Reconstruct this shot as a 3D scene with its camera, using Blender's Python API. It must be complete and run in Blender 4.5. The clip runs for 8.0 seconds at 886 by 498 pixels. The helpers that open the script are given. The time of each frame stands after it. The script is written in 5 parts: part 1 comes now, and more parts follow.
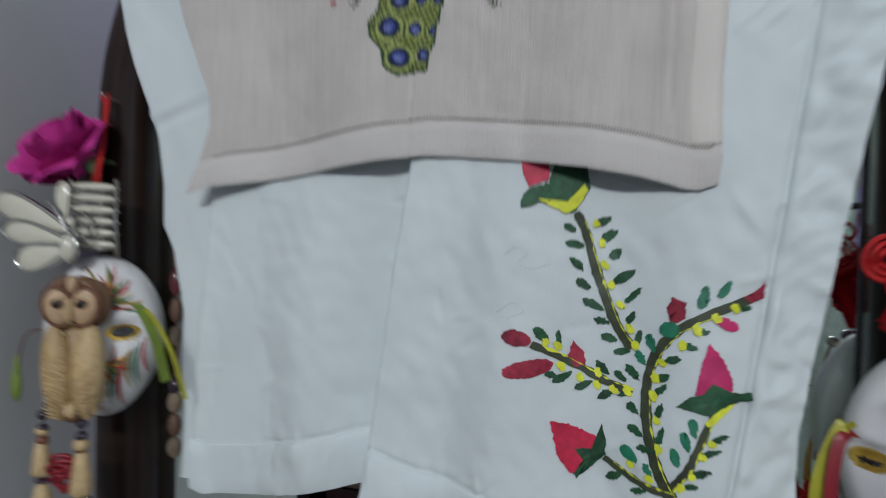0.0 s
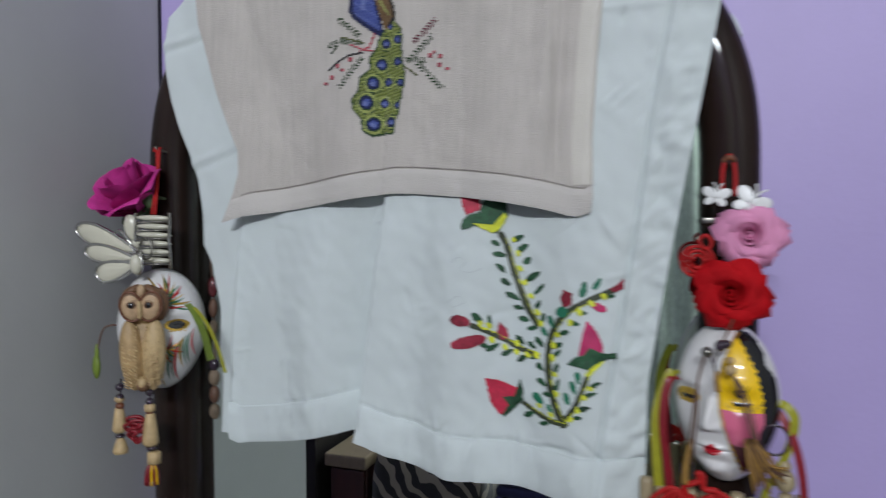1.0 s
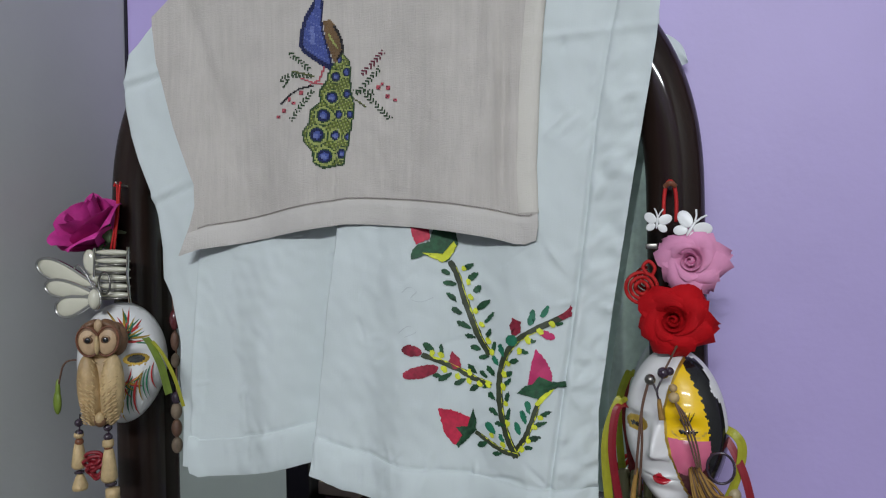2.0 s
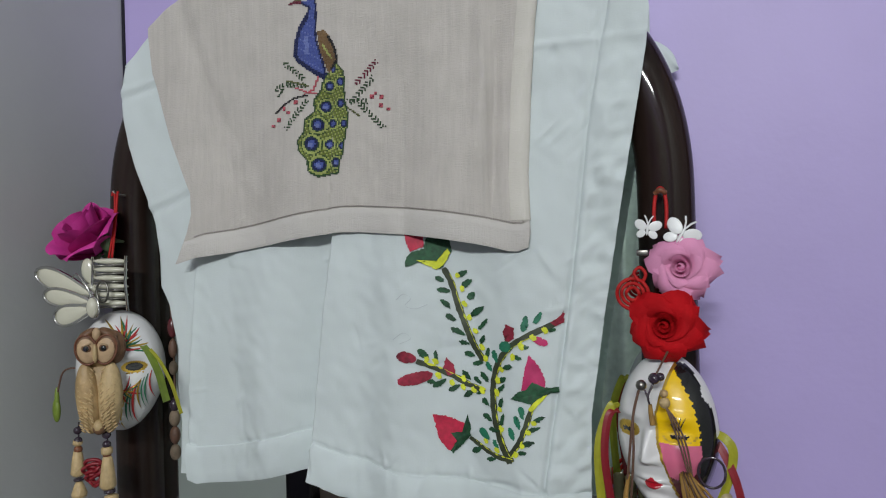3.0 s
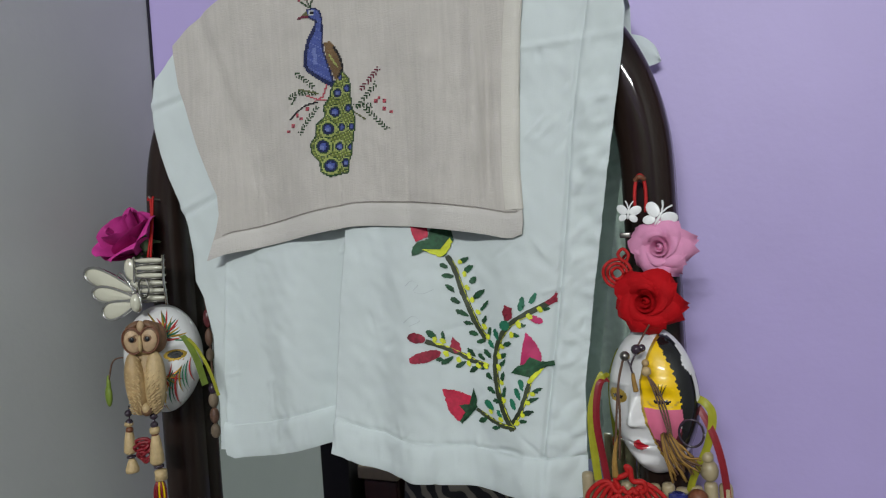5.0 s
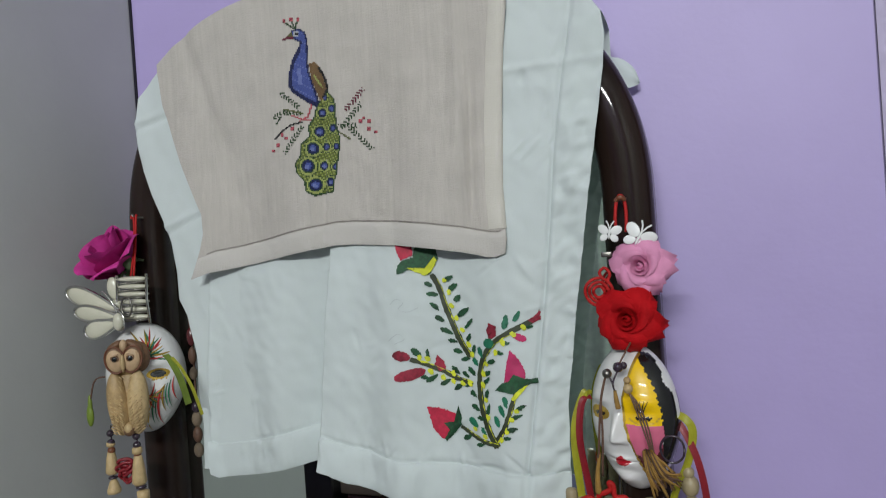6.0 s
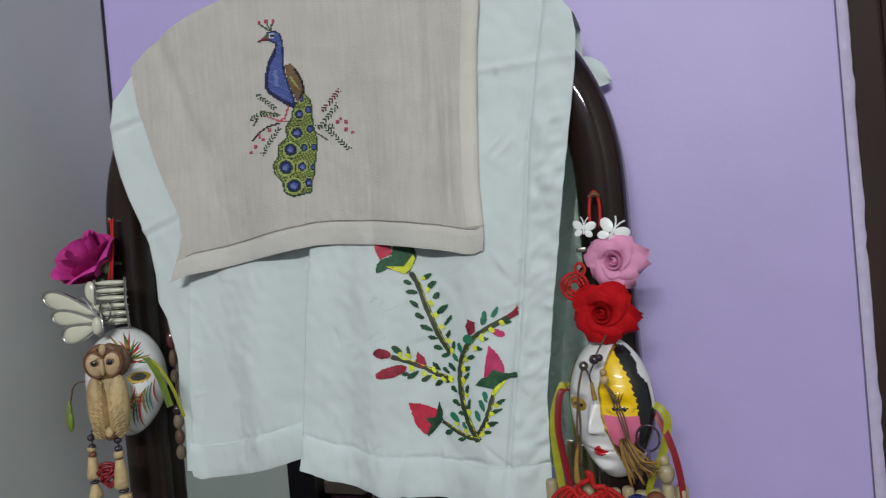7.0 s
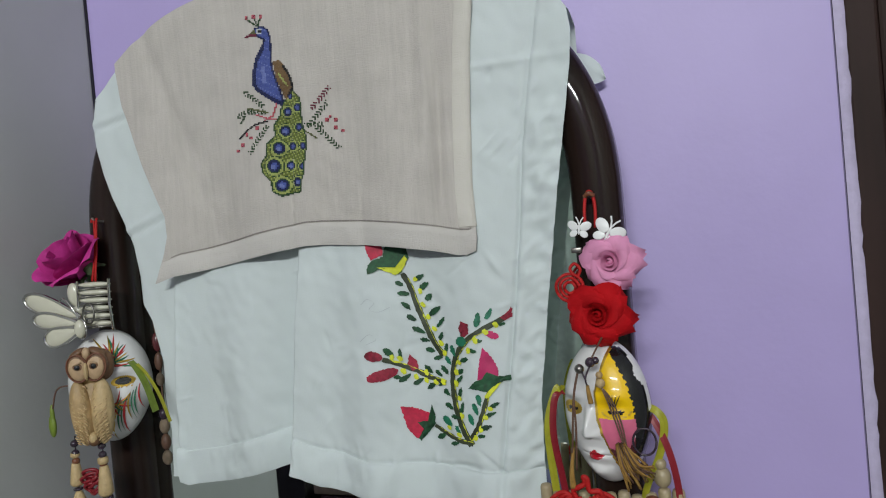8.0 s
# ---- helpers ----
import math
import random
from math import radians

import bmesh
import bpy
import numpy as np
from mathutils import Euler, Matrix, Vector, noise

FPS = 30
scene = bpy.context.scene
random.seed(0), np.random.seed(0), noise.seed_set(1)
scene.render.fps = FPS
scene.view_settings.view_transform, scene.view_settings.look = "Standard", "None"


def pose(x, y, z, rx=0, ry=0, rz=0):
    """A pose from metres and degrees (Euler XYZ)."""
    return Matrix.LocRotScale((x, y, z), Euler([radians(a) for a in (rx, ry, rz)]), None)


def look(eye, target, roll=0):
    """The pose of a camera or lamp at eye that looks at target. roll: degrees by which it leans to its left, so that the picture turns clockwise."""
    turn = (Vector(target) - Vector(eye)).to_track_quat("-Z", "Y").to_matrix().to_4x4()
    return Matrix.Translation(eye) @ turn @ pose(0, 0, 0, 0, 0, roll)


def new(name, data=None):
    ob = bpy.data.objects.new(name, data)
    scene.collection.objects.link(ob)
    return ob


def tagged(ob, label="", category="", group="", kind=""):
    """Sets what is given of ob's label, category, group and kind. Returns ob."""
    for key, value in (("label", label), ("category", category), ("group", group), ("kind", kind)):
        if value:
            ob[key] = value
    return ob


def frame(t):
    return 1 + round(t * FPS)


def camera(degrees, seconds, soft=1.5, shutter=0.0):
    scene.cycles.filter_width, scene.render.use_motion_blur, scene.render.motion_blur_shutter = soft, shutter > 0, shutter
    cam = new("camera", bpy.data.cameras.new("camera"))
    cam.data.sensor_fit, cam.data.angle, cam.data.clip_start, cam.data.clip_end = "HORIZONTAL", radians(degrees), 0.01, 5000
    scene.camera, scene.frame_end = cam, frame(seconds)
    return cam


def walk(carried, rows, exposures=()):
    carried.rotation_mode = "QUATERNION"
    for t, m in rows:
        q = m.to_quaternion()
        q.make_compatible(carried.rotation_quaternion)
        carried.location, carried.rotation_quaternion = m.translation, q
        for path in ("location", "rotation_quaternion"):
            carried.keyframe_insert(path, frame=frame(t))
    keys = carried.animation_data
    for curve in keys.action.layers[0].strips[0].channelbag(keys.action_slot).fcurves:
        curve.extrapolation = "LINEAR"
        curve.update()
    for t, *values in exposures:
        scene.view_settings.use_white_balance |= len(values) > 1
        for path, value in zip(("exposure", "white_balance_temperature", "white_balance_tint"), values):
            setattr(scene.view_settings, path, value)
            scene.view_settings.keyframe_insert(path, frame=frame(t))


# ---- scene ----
cam = camera(68.0, 8.0, 1.1, 0.9)
PATH = [
    (0, (0.1, -0.469, 1.325), (-0.559, 1.418, 1.27), 1.3),
    (0.5, (0.12, -0.596, 1.353), (-0.491, 1.308, 1.29), -1.7),
    (1, (0.198, -0.645, 1.347), (-0.457, 1.243, 1.275), -0.1),
    (1.5, (0.252, -0.641, 1.345), (-0.425, 1.241, 1.326), 0.0),
    (2, (0.25, -0.627, 1.354), (-0.419, 1.258, 1.349), -1.2),
    (3.5, (0.271, -0.636, 1.362), (-0.418, 1.242, 1.374), -2.0),
    (4, (0.288, -0.657, 1.371), (-0.477, 1.191, 1.384), -3.2),
    (4.5, (0.309, -0.671, 1.361), (-0.474, 1.169, 1.319), -3.8),
    (6, (0.313, -0.683, 1.371), (-0.405, 1.184, 1.361), -4.0),
    (6.5, (0.315, -0.692, 1.375), (-0.387, 1.181, 1.39), -4.2),
    (7, (0.318, -0.692, 1.371), (-0.343, 1.196, 1.35), -5.0),
    (7.5, (0.309, -0.683, 1.37), (-0.326, 1.213, 1.352), -5.1),
    (8, (0.31, -0.68, 1.374), (-0.319, 1.218, 1.344), -5.1),
]
walk(cam, [(t, look(eye, target, roll)) for t, eye, target, roll in PATH], exposures=[(0.0, -0.17, 6150, 12), (0.6, -0.1, 6180, 13), (2.0, -0.06, 6250, 11), (3.5, -0.04, 6480, 9), (8.0, -0.01, 6500, 7.5)])

# ---------------------------------------------------------------- world and light
world = bpy.data.worlds.new("world")
scene.world = world
world.use_nodes = True
wn = world.node_tree.nodes
wn["Background"].inputs[0].default_value = (0.95, 0.97, 1.0, 1)
wn["Background"].inputs[1].default_value = 0.15


def area_lamp(name, eye, target, sx, sy, power, color):
    d = bpy.data.lights.new(name, "AREA")
    d.shape, d.size, d.size_y, d.energy, d.color = "RECTANGLE", sx, sy, power, color
    ob = new(name, d)
    ob.matrix_world = look(eye, target)
    return ob


# tube lamp on the wall across the room
TUBE = (0.42, -2.90, 2.46)
area_lamp("tube_light_glow", (TUBE[0], TUBE[1], TUBE[2]), (0.1, 0.0, 1.35), 1.15, 0.05, 64, (0.945, 0.985, 0.965))


# ---------------------------------------------------------------- materials
def mat(name, color, rough=0.6, metal=0.0, var=0.12, scale=30.0, bump=0.0, bscale=200.0, sheen=0.0, coat=0.0, stretch=(1, 1, 1), spec=0.5):
    m = bpy.data.materials.new(name)
    m.use_nodes = True
    nt = m.node_tree
    b = nt.nodes["Principled BSDF"]
    tc = nt.nodes.new("ShaderNodeTexCoord")
    mp = nt.nodes.new("ShaderNodeMapping")
    mp.inputs["Scale"].default_value = stretch
    nt.links.new(tc.outputs["Object"], mp.inputs[0])
    n1 = nt.nodes.new("ShaderNodeTexNoise")
    n1.inputs["Scale"].default_value, n1.inputs["Detail"].default_value = scale, 6
    nt.links.new(mp.outputs[0], n1.inputs["Vector"])
    n2 = nt.nodes.new("ShaderNodeTexNoise")
    n2.inputs["Scale"].default_value, n2.inputs["Detail"].default_value = scale * 0.13, 3
    nt.links.new(tc.outputs["Object"], n2.inputs["Vector"])
    add = nt.nodes.new("ShaderNodeMath")
    add.operation = "ADD"
    nt.links.new(n1.outputs[0], add.inputs[0])
    nt.links.new(n2.outputs[0], add.inputs[1])
    mr = nt.nodes.new("ShaderNodeMapRange")
    mr.inputs["From Min"].default_value, mr.inputs["From Max"].default_value = 0.6, 1.4
    mr.inputs["To Min"].default_value, mr.inputs["To Max"].default_value = 1 - var, 1 + var
    nt.links.new(add.outputs[0], mr.inputs["Value"])
    mix = nt.nodes.new("ShaderNodeVectorMath")
    mix.operation = "SCALE"
    mix.inputs[0].default_value = color[:3]
    nt.links.new(mr.outputs[0], mix.inputs["Scale"])
    nt.links.new(mix.outputs[0], b.inputs["Base Color"])
    b.inputs["Roughness"].default_value, b.inputs["Metallic"].default_value = rough, metal
    b.inputs["Coat Weight"].default_value = coat
    b.inputs["Coat Roughness"].default_value = 0.06
    b.inputs["Sheen Weight"].default_value = sheen
    b.inputs["Specular IOR Level"].default_value = spec
    if bump:
        nb = nt.nodes.new("ShaderNodeTexNoise")
        nb.inputs["Scale"].default_value, nb.inputs["Detail"].default_value = bscale, 4
        nt.links.new(mp.outputs[0], nb.inputs["Vector"])
        bp = nt.nodes.new("ShaderNodeBump")
        bp.inputs["Strength"].default_value, bp.inputs["Distance"].default_value = bump, 0.002
        nt.links.new(nb.outputs[0], bp.inputs["Height"])
        nt.links.new(bp.outputs[0], b.inputs["Normal"])
    return m


def weave(name, color, pitch, depth, var, sheen=0.1, wrinkle=0.8, stretch=(1, 1, 1), grain=14.0):
    """Woven cloth: fine threads both ways over soft wrinkles and faint stains."""
    m = mat(name, color, 0.9, 0, var, grain, 0, sheen=sheen, spec=0.2, stretch=stretch)
    nt = m.node_tree
    b = nt.nodes["Principled BSDF"]
    tc = nt.nodes["Texture Coordinate"]
    last = None
    for ax, sc in ((0, (1.0, 1, 0.03)), (2, (0.12, 1, 1.0))):
        mp = nt.nodes.new("ShaderNodeMapping")
        mp.inputs["Scale"].default_value = sc
        nt.links.new(tc.outputs["Object"], mp.inputs[0])
        n = nt.nodes.new("ShaderNodeTexNoise")
        n.inputs["Scale"].default_value, n.inputs["Detail"].default_value = 1 / pitch, 2
        nt.links.new(mp.outputs[0], n.inputs["Vector"])
        bp = nt.nodes.new("ShaderNodeBump")
        bp.inputs["Strength"].default_value, bp.inputs["Distance"].default_value = depth, 0.0008
        nt.links.new(n.outputs[0], bp.inputs["Height"])
        if last:
            nt.links.new(last.outputs[0], bp.inputs["Normal"])
        last = bp
    n = nt.nodes.new("ShaderNodeTexNoise")
    n.inputs["Scale"].default_value, n.inputs["Detail"].default_value, n.inputs["Distortion"].default_value = 17, 2, 0.1
    nt.links.new(tc.outputs["Object"], n.inputs["Vector"])
    bp = nt.nodes.new("ShaderNodeBump")
    bp.inputs["Strength"].default_value, bp.inputs["Distance"].default_value = wrinkle, 0.006
    nt.links.new(n.outputs[0], bp.inputs["Height"])
    nt.links.new(last.outputs[0], bp.inputs["Normal"])
    nt.links.new(bp.outputs[0], b.inputs["Normal"])
    return m


M_PURPLE = mat("lilac_wall_paint", (0.430, 0.350, 0.646), 0.5, 0, 0.05, 9, 0.12, 120)
M_GREY = mat("grey_wall_paint", (0.45, 0.46, 0.45), 0.6, 0, 0.07, 8, 0.15, 90)
M_SIDE = mat("off_white_wall_paint", (0.50, 0.52, 0.49), 0.6, 0, 0.06, 8, 0.15, 90)
M_CEIL = mat("white_ceiling_paint", (0.75, 0.75, 0.76), 0.8, 0, 0.05, 6)
M_FLOOR = mat("grey_mosaic_floor", (0.15, 0.14, 0.135), 0.35, 0, 0.25, 40)
M_PLASTER = mat("pale_plaster", (0.50, 0.44, 0.62), 0.85, 0, 0.12, 90, 0.5, 300)
M_DOORWOOD = mat("dark_door_wood", (0.026, 0.013, 0.011), 0.6, 0, 0.4, 40, 0.2, 120, stretch=(1, 1, 0.06), spec=0.2)
M_WOOD = mat("dark_polished_wood", (0.017, 0.009, 0.007), 0.5, 0, 0.5, 60, 0.12, 140, coat=0.6, spec=0.06, stretch=(1, 1, 0.06))
M_WHITE = weave("white_cotton", (0.685, 0.742, 0.748), 0.0008, 0.14, 0.05, wrinkle=0.45)
nt = M_WHITE.node_tree
thin = nt.nodes.new("ShaderNodeBsdfTranslucent")
thin.inputs["Color"].default_value = (0.62, 0.72, 0.68, 1)
both = nt.nodes.new("ShaderNodeMixShader")
both.inputs[0].default_value = 0.17
nt.links.new(nt.nodes["Principled BSDF"].outputs[0], both.inputs[1])
nt.links.new(thin.outputs[0], both.inputs[2])
nt.links.new(both.outputs[0], nt.nodes["Material Output"].inputs["Surface"])
M_BEIGE = weave("beige_linen", (0.487, 0.452, 0.421), 0.0010, 0.6, 0.10, stretch=(1, 1, 0.03), grain=260.0)
M_MIRROR = mat("mirror_silver", (0.80, 0.87, 0.83), 0.015, 1.0, 0.02, 4)
M_BLACK = mat("black_gap", (0.012, 0.010, 0.02), 0.8)


# ---------------------------------------------------------------- mesh helpers
def smooth(me):
    for p in me.polygons:
        p.use_smooth = True


def part(name, bm, material, parent=None, label="", flat=False):
    me = bpy.data.meshes.new(name)
    bm.to_mesh(me)
    bm.free()
    for m in material if isinstance(material, (list, tuple)) else [material]:
        me.materials.append(m)
    if not flat:
        smooth(me)
    ob = new(name, me)
    if parent:
        ob.parent = parent
    if label:
        tagged(ob, label)
    return ob


def thing(name, place, label, category, group="", kind="", rot=(0, 0, 0)):
    ob = new(name)
    ob.matrix_world = pose(*place, *rot)
    ob.empty_display_size = 0.02
    return tagged(ob, label, category, group, kind)


def box_bm(x0, x1, y0, y1, z0, z1, bevel=0.0, bm=None):
    own = bm is None
    bm = bm or bmesh.new()
    vs = [bm.verts.new(p) for p in ((x0, y0, z0), (x1, y0, z0), (x1, y1, z0), (x0, y1, z0), (x0, y0, z1), (x1, y0, z1), (x1, y1, z1), (x0, y1, z1))]
    for f in ((3, 2, 1, 0), (4, 5, 6, 7), (0, 1, 5, 4), (1, 2, 6, 5), (2, 3, 7, 6), (3, 0, 4, 7)):
        bm.faces.new([vs[i] for i in f])
    if own and bevel:
        bmesh.ops.bevel(bm, geom=bm.edges[:], offset=bevel, segments=2, affect="EDGES", profile=0.5)
    return bm


def setting(name, bm, material, label, category, flat=True):
    return tagged(part(name, bm, material, flat=flat), label, category, kind="structure")


def interp(x, pts):
    """Smooth line through sorted (key, value) pairs."""
    return float(np.interp(x, [p[0] for p in pts], [p[1] for p in pts]))


def sheet_bm(rows, bm=None):
    """Quads between rows of equal length."""
    bm = bm or bmesh.new()
    vs = [[bm.verts.new(p) for p in r] for r in rows]
    for a, b in zip(vs, vs[1:]):
        for i in range(len(a) - 1):
            bm.faces.new((a[i], a[i + 1], b[i + 1], b[i]))
    return bm


def tube_bm(points, radius, sides=8, bm=None, taper=None):
    """A round cord along points; taper: a factor for each point."""
    bm = bm or bmesh.new()
    pts = [Vector(p) for p in points]
    rings = []
    up = Vector((0.13, -0.97, 0.21)).normalized()
    for i, p in enumerate(pts):
        d = (pts[min(i + 1, len(pts) - 1)] - pts[max(i - 1, 0)]).normalized()
        a = d.cross(up)
        a = a.normalized() if a.length > 1e-4 else Vector((1, 0, 0))
        b = d.cross(a).normalized()
        r = radius * (taper[i] if taper else 1)
        rings.append([bm.verts.new(p + a * r * math.cos(2 * math.pi * k / sides) + b * r * math.sin(2 * math.pi * k / sides)) for k in range(sides)])
    for r0, r1 in zip(rings, rings[1:]):
        for k in range(sides):
            bm.faces.new((r0[k], r0[(k + 1) % sides], r1[(k + 1) % sides], r1[k]))
    for r in (rings[0], rings[-1]):
        bm.faces.new(r)
    return bm


def spline(points, n=8):
    """Catmull-Rom through points, n steps a span."""
    p = [Vector(q) for q in points]
    p = [p[0] * 2 - p[1]] + p + [p[-1] * 2 - p[-2]]
    out = []
    for i in range(1, len(p) - 2):
        for k in range(n):
            t = k / n
            a, b, c, d = p[i - 1], p[i], p[i + 1], p[i + 2]
            out.append(0.5 * (2 * b + (c - a) * t + (2 * a - 5 * b + 4 * c - d) * t * t + (3 * b - a - 3 * c + d) * t ** 3))
    out.append(p[-2])
    return out


def lathe_bm(profile, sides=16, bm=None, at=(0, 0, 0)):
    """A turned body about z from (radius, z) pairs."""
    bm = bm or bmesh.new()
    rings = [[bm.verts.new((at[0] + r * math.cos(2 * math.pi * k / sides), at[1] + r * math.sin(2 * math.pi * k / sides), at[2] + z)) for k in range(sides)] for r, z in profile]
    for r0, r1 in zip(rings, rings[1:]):
        for k in range(sides):
            bm.faces.new((r0[k], r0[(k + 1) % sides], r1[(k + 1) % sides], r1[k]))
    bm.faces.new(rings[0][::-1])
    bm.faces.new(rings[-1])
    return bm


# ---------------------------------------------------------------- the room
WALL_Y, LEFT_X, LEFT_END = 0.12, -0.495, -0.412
setting("floor", box_bm(-2.72, 1.82, -3.12, 0.32, -0.1, 0.0), M_FLOOR, "grey polished mosaic floor", "floor")
setting("ceiling", box_bm(-2.72, 1.82, -3.12, 0.32, 2.8, 2.9), M_CEIL, "plain white painted ceiling", "ceiling")
setting("wall_north", box_bm(-2.6, 0.5, WALL_Y, WALL_Y + 0.2, 0, 2.8), M_PURPLE, "lilac painted plaster wall", "wall")
setting("wall_east", box_bm(1.7, 1.82, -3.0, 0.32, 0, 2.8), M_SIDE, "off-white painted side wall", "wall")
setting("wall_south", box_bm(-2.72, 1.82, -3.12, -3.0, 0, 2.8), M_PURPLE, "lilac painted wall across the room", "wall")
setting("wall_west", box_bm(-2.72, -2.6, -3.0, 0.32, 0, 2.8), M_SIDE, "off-white painted far side wall", "wall")
setting("wall_pier", box_bm(LEFT_X - 0.12, LEFT_X, LEFT_END, WALL_Y - 0.004, 0, 2.8), M_GREY, "dull grey painted wall pier beside the mirror", "wall")
setting("trim_corner", box_bm(LEFT_X, LEFT_X + 0.003, WALL_Y - 0.003, WALL_Y - 0.0005, 0, 2.8), M_BLACK, "dark open crack in the corner of the walls", "crack")

# ---------------------------------------------------------------- standing mirror with arched frame
CX, HALF, SPRING, RISE, ROUND = -0.0745, 0.3505, 1.40, 0.292, 2.4
FRONT, BACK, FACE = 0.006, 0.058, 0.052


def arch_z(x):
    """Height of the frame's top: a square-shouldered arch."""
    q = 1 - abs((x - CX) / HALF) ** ROUND
    return SPRING + RISE * max(q, 0.0) ** (1 / ROUND)


def arch_path(inset, foot=0.0):
    a, b = HALF - inset, RISE - inset
    pts = [(CX - a, z) for z in np.linspace(foot, SPRING, 24)[:-1]]
    e = 2 / ROUND
    for t in np.linspace(0, math.pi, 96):
        c = math.cos(t)
        pts.append((CX - a * math.copysign(abs(c) ** e, c), SPRING + b * max(math.sin(t), 0.0) ** e))
    pts += [(CX + a, z) for z in np.linspace(SPRING, foot, 24)[1:]]
    return pts


standing_mirror = thing("standing_mirror", (CX, 0.03, 0), "tall standing mirror in a dark polished arched wooden frame", "mirror")


def under(bm, ob):
    bmesh.ops.transform(bm, matrix=ob.matrix_world.inverted(), verts=bm.verts[:])
    return bm


prof = [(0.0, BACK), (0.0, FRONT + 0.022)]
prof += [(FACE * 0.5 - FACE * 0.5 * math.cos(t), FRONT + 0.022 - 0.022 * math.sin(t)) for t in np.linspace(0.12, math.pi - 0.12, 12)]
prof += [(FACE, FRONT + 0.022), (FACE, BACK)]
rows = []
paths = [arch_path(i) for i, _ in prof]
rows = [[(p[k][0], y, p[k][1]) for p, (_, y) in zip(paths, prof)] + [(paths[0][k][0], BACK, paths[0][k][1])] for k in range(len(paths[0]))]
part("frame", under(sheet_bm(rows), standing_mirror), M_WOOD, standing_mirror, "dark brown polished arched wooden frame")
gl = [(x, z) for x, z in arch_path(FACE - 0.006, 0.06)]
bm = bmesh.new()
fv = [bm.verts.new((x, BACK - 0.012, z)) for x, z in gl]
bv = [bm.verts.new((x, BACK - 0.006, z)) for x, z in gl]
bm.faces.new(fv[::-1])
bm.faces.new(bv)
for i in range(len(fv)):
    bm.faces.new((fv[i], fv[(i + 1) % len(fv)], bv[(i + 1) % len(fv)], bv[i]))
bmesh.ops.recalc_face_normals(bm, faces=bm.faces[:])
part("glass", under(bm, standing_mirror), M_MIRROR, standing_mirror, "slightly green mirror glass", flat=True)
part("bottom_rail", under(box_bm(CX - HALF + FACE, CX + HALF - FACE, 0.012, 0.05, 0.02, 0.09, 0.004), standing_mirror), M_WOOD, standing_mirror)
part("back_board", under(box_bm(CX - 0.33, CX + 0.33, BACK + 0.001, BACK + 0.006, 0.1, 1.42), standing_mirror), M_DOORWOOD, standing_mirror)

# ---------------------------------------------------------------- cloths over the mirror
W_LEFT = [(1.095, -0.3095), (1.161, -0.306), (1.205, -0.3095), (1.249, -0.3075), (1.301, -0.319), (1.324, -0.3315), (1.360, -0.332), (1.401, -0.338), (1.428, -0.348), (1.463, -0.364), (1.498, -0.376), (1.532, -0.382), (1.558, -0.3855), (1.594, -0.378), (1.608, -0.370), (1.7, -0.35)]
PANEL = [(1.09, -0.289), (1.136, -0.291), (1.194, -0.288), (1.244, -0.285), (1.308, -0.280), (1.357, -0.275), (1.372, -0.268), (1.39, -0.252), (1.43, -0.248), (1.5, -0.272), (1.6, -0.30), (1.7, -0.30)]
W_RIGHT = [(1.085, 0.177), (1.199, 0.179), (1.289, 0.193), (1.395, 0.211), (1.482, 0.227), (1.539, 0.237), (1.573, 0.241), (1.62, 0.236)]
W_HEM_L = [(-0.291, 1.099), (-0.277, 1.094), (-0.22, 1.101), (-0.15, 1.118), (-0.115, 1.125)]
W_HEM_R = [(-0.121, 1.116), (-0.081, 1.101), (-0.017, 1.091), (0.073, 1.085), (0.134, 1.083), (0.178, 1.086)]


W_SEAM = [(1.08, 0.130), (1.124, 0.135), (1.26, 0.155), (1.351, 0.168), (1.47, 0.183), (1.551, 0.198), (1.608, 0.21)]


def hem_z(x, f):
    return interp(x, W_HEM_L if x < f else W_HEM_R)


def ease(a, b, x):
    t = min(max((x - a) / (b - a), 0.0), 1.0)
    return t * t * (3 - 2 * t)


def fold_x(z):
    return -0.120 + (z - 1.12) * 0.13


def crease_lines():
    """Sharp little creases of the cotton: a line, its half width and its depth."""
    rng = random.Random(17)
    out = []
    for zone, count, tilt in (((0.13, 0.235, 1.12, 1.56), 34, 0.9), ((-0.28, -0.13, 1.10, 1.15), 12, 1.2), ((-0.11, 0.17, 1.09, 1.14), 26, 1.2), ((-0.27, -0.15, 1.15, 1.36), 9, 0.5), ((-0.08, 0.13, 1.13, 1.35), 12, 0.7)):
        for _ in range(count):
            x, z = rng.uniform(zone[0], zone[1]), rng.uniform(zone[2], zone[3])
            a, r = rng.uniform(-tilt, tilt) + (0.0 if rng.random() < 0.5 else 1.3), rng.uniform(0.010, 0.034)
            deep = rng.choice((-1, 1)) * rng.uniform(0.0010, 0.0030) * (0.55 if count < 15 else 1.0)
            out.append((x, z, math.cos(a), math.sin(a), r, rng.uniform(0.0018, 0.0042), deep))
    return out


CREASES = crease_lines()


def crease(x, z):
    y = 0.0
    for cx, cz, dx, dz, r, w, deep in CREASES:
        px, pz = x - cx, z - cz
        if abs(px) > r or abs(pz) > r:
            continue
        along, off = (px * dx + pz * dz) / r, (pz * dx - px * dz) / w
        if abs(along) < 1 and abs(off) < 2.6:
            y += deep * (1 - along * along) ** 2 * math.exp(-off * off)
    return y


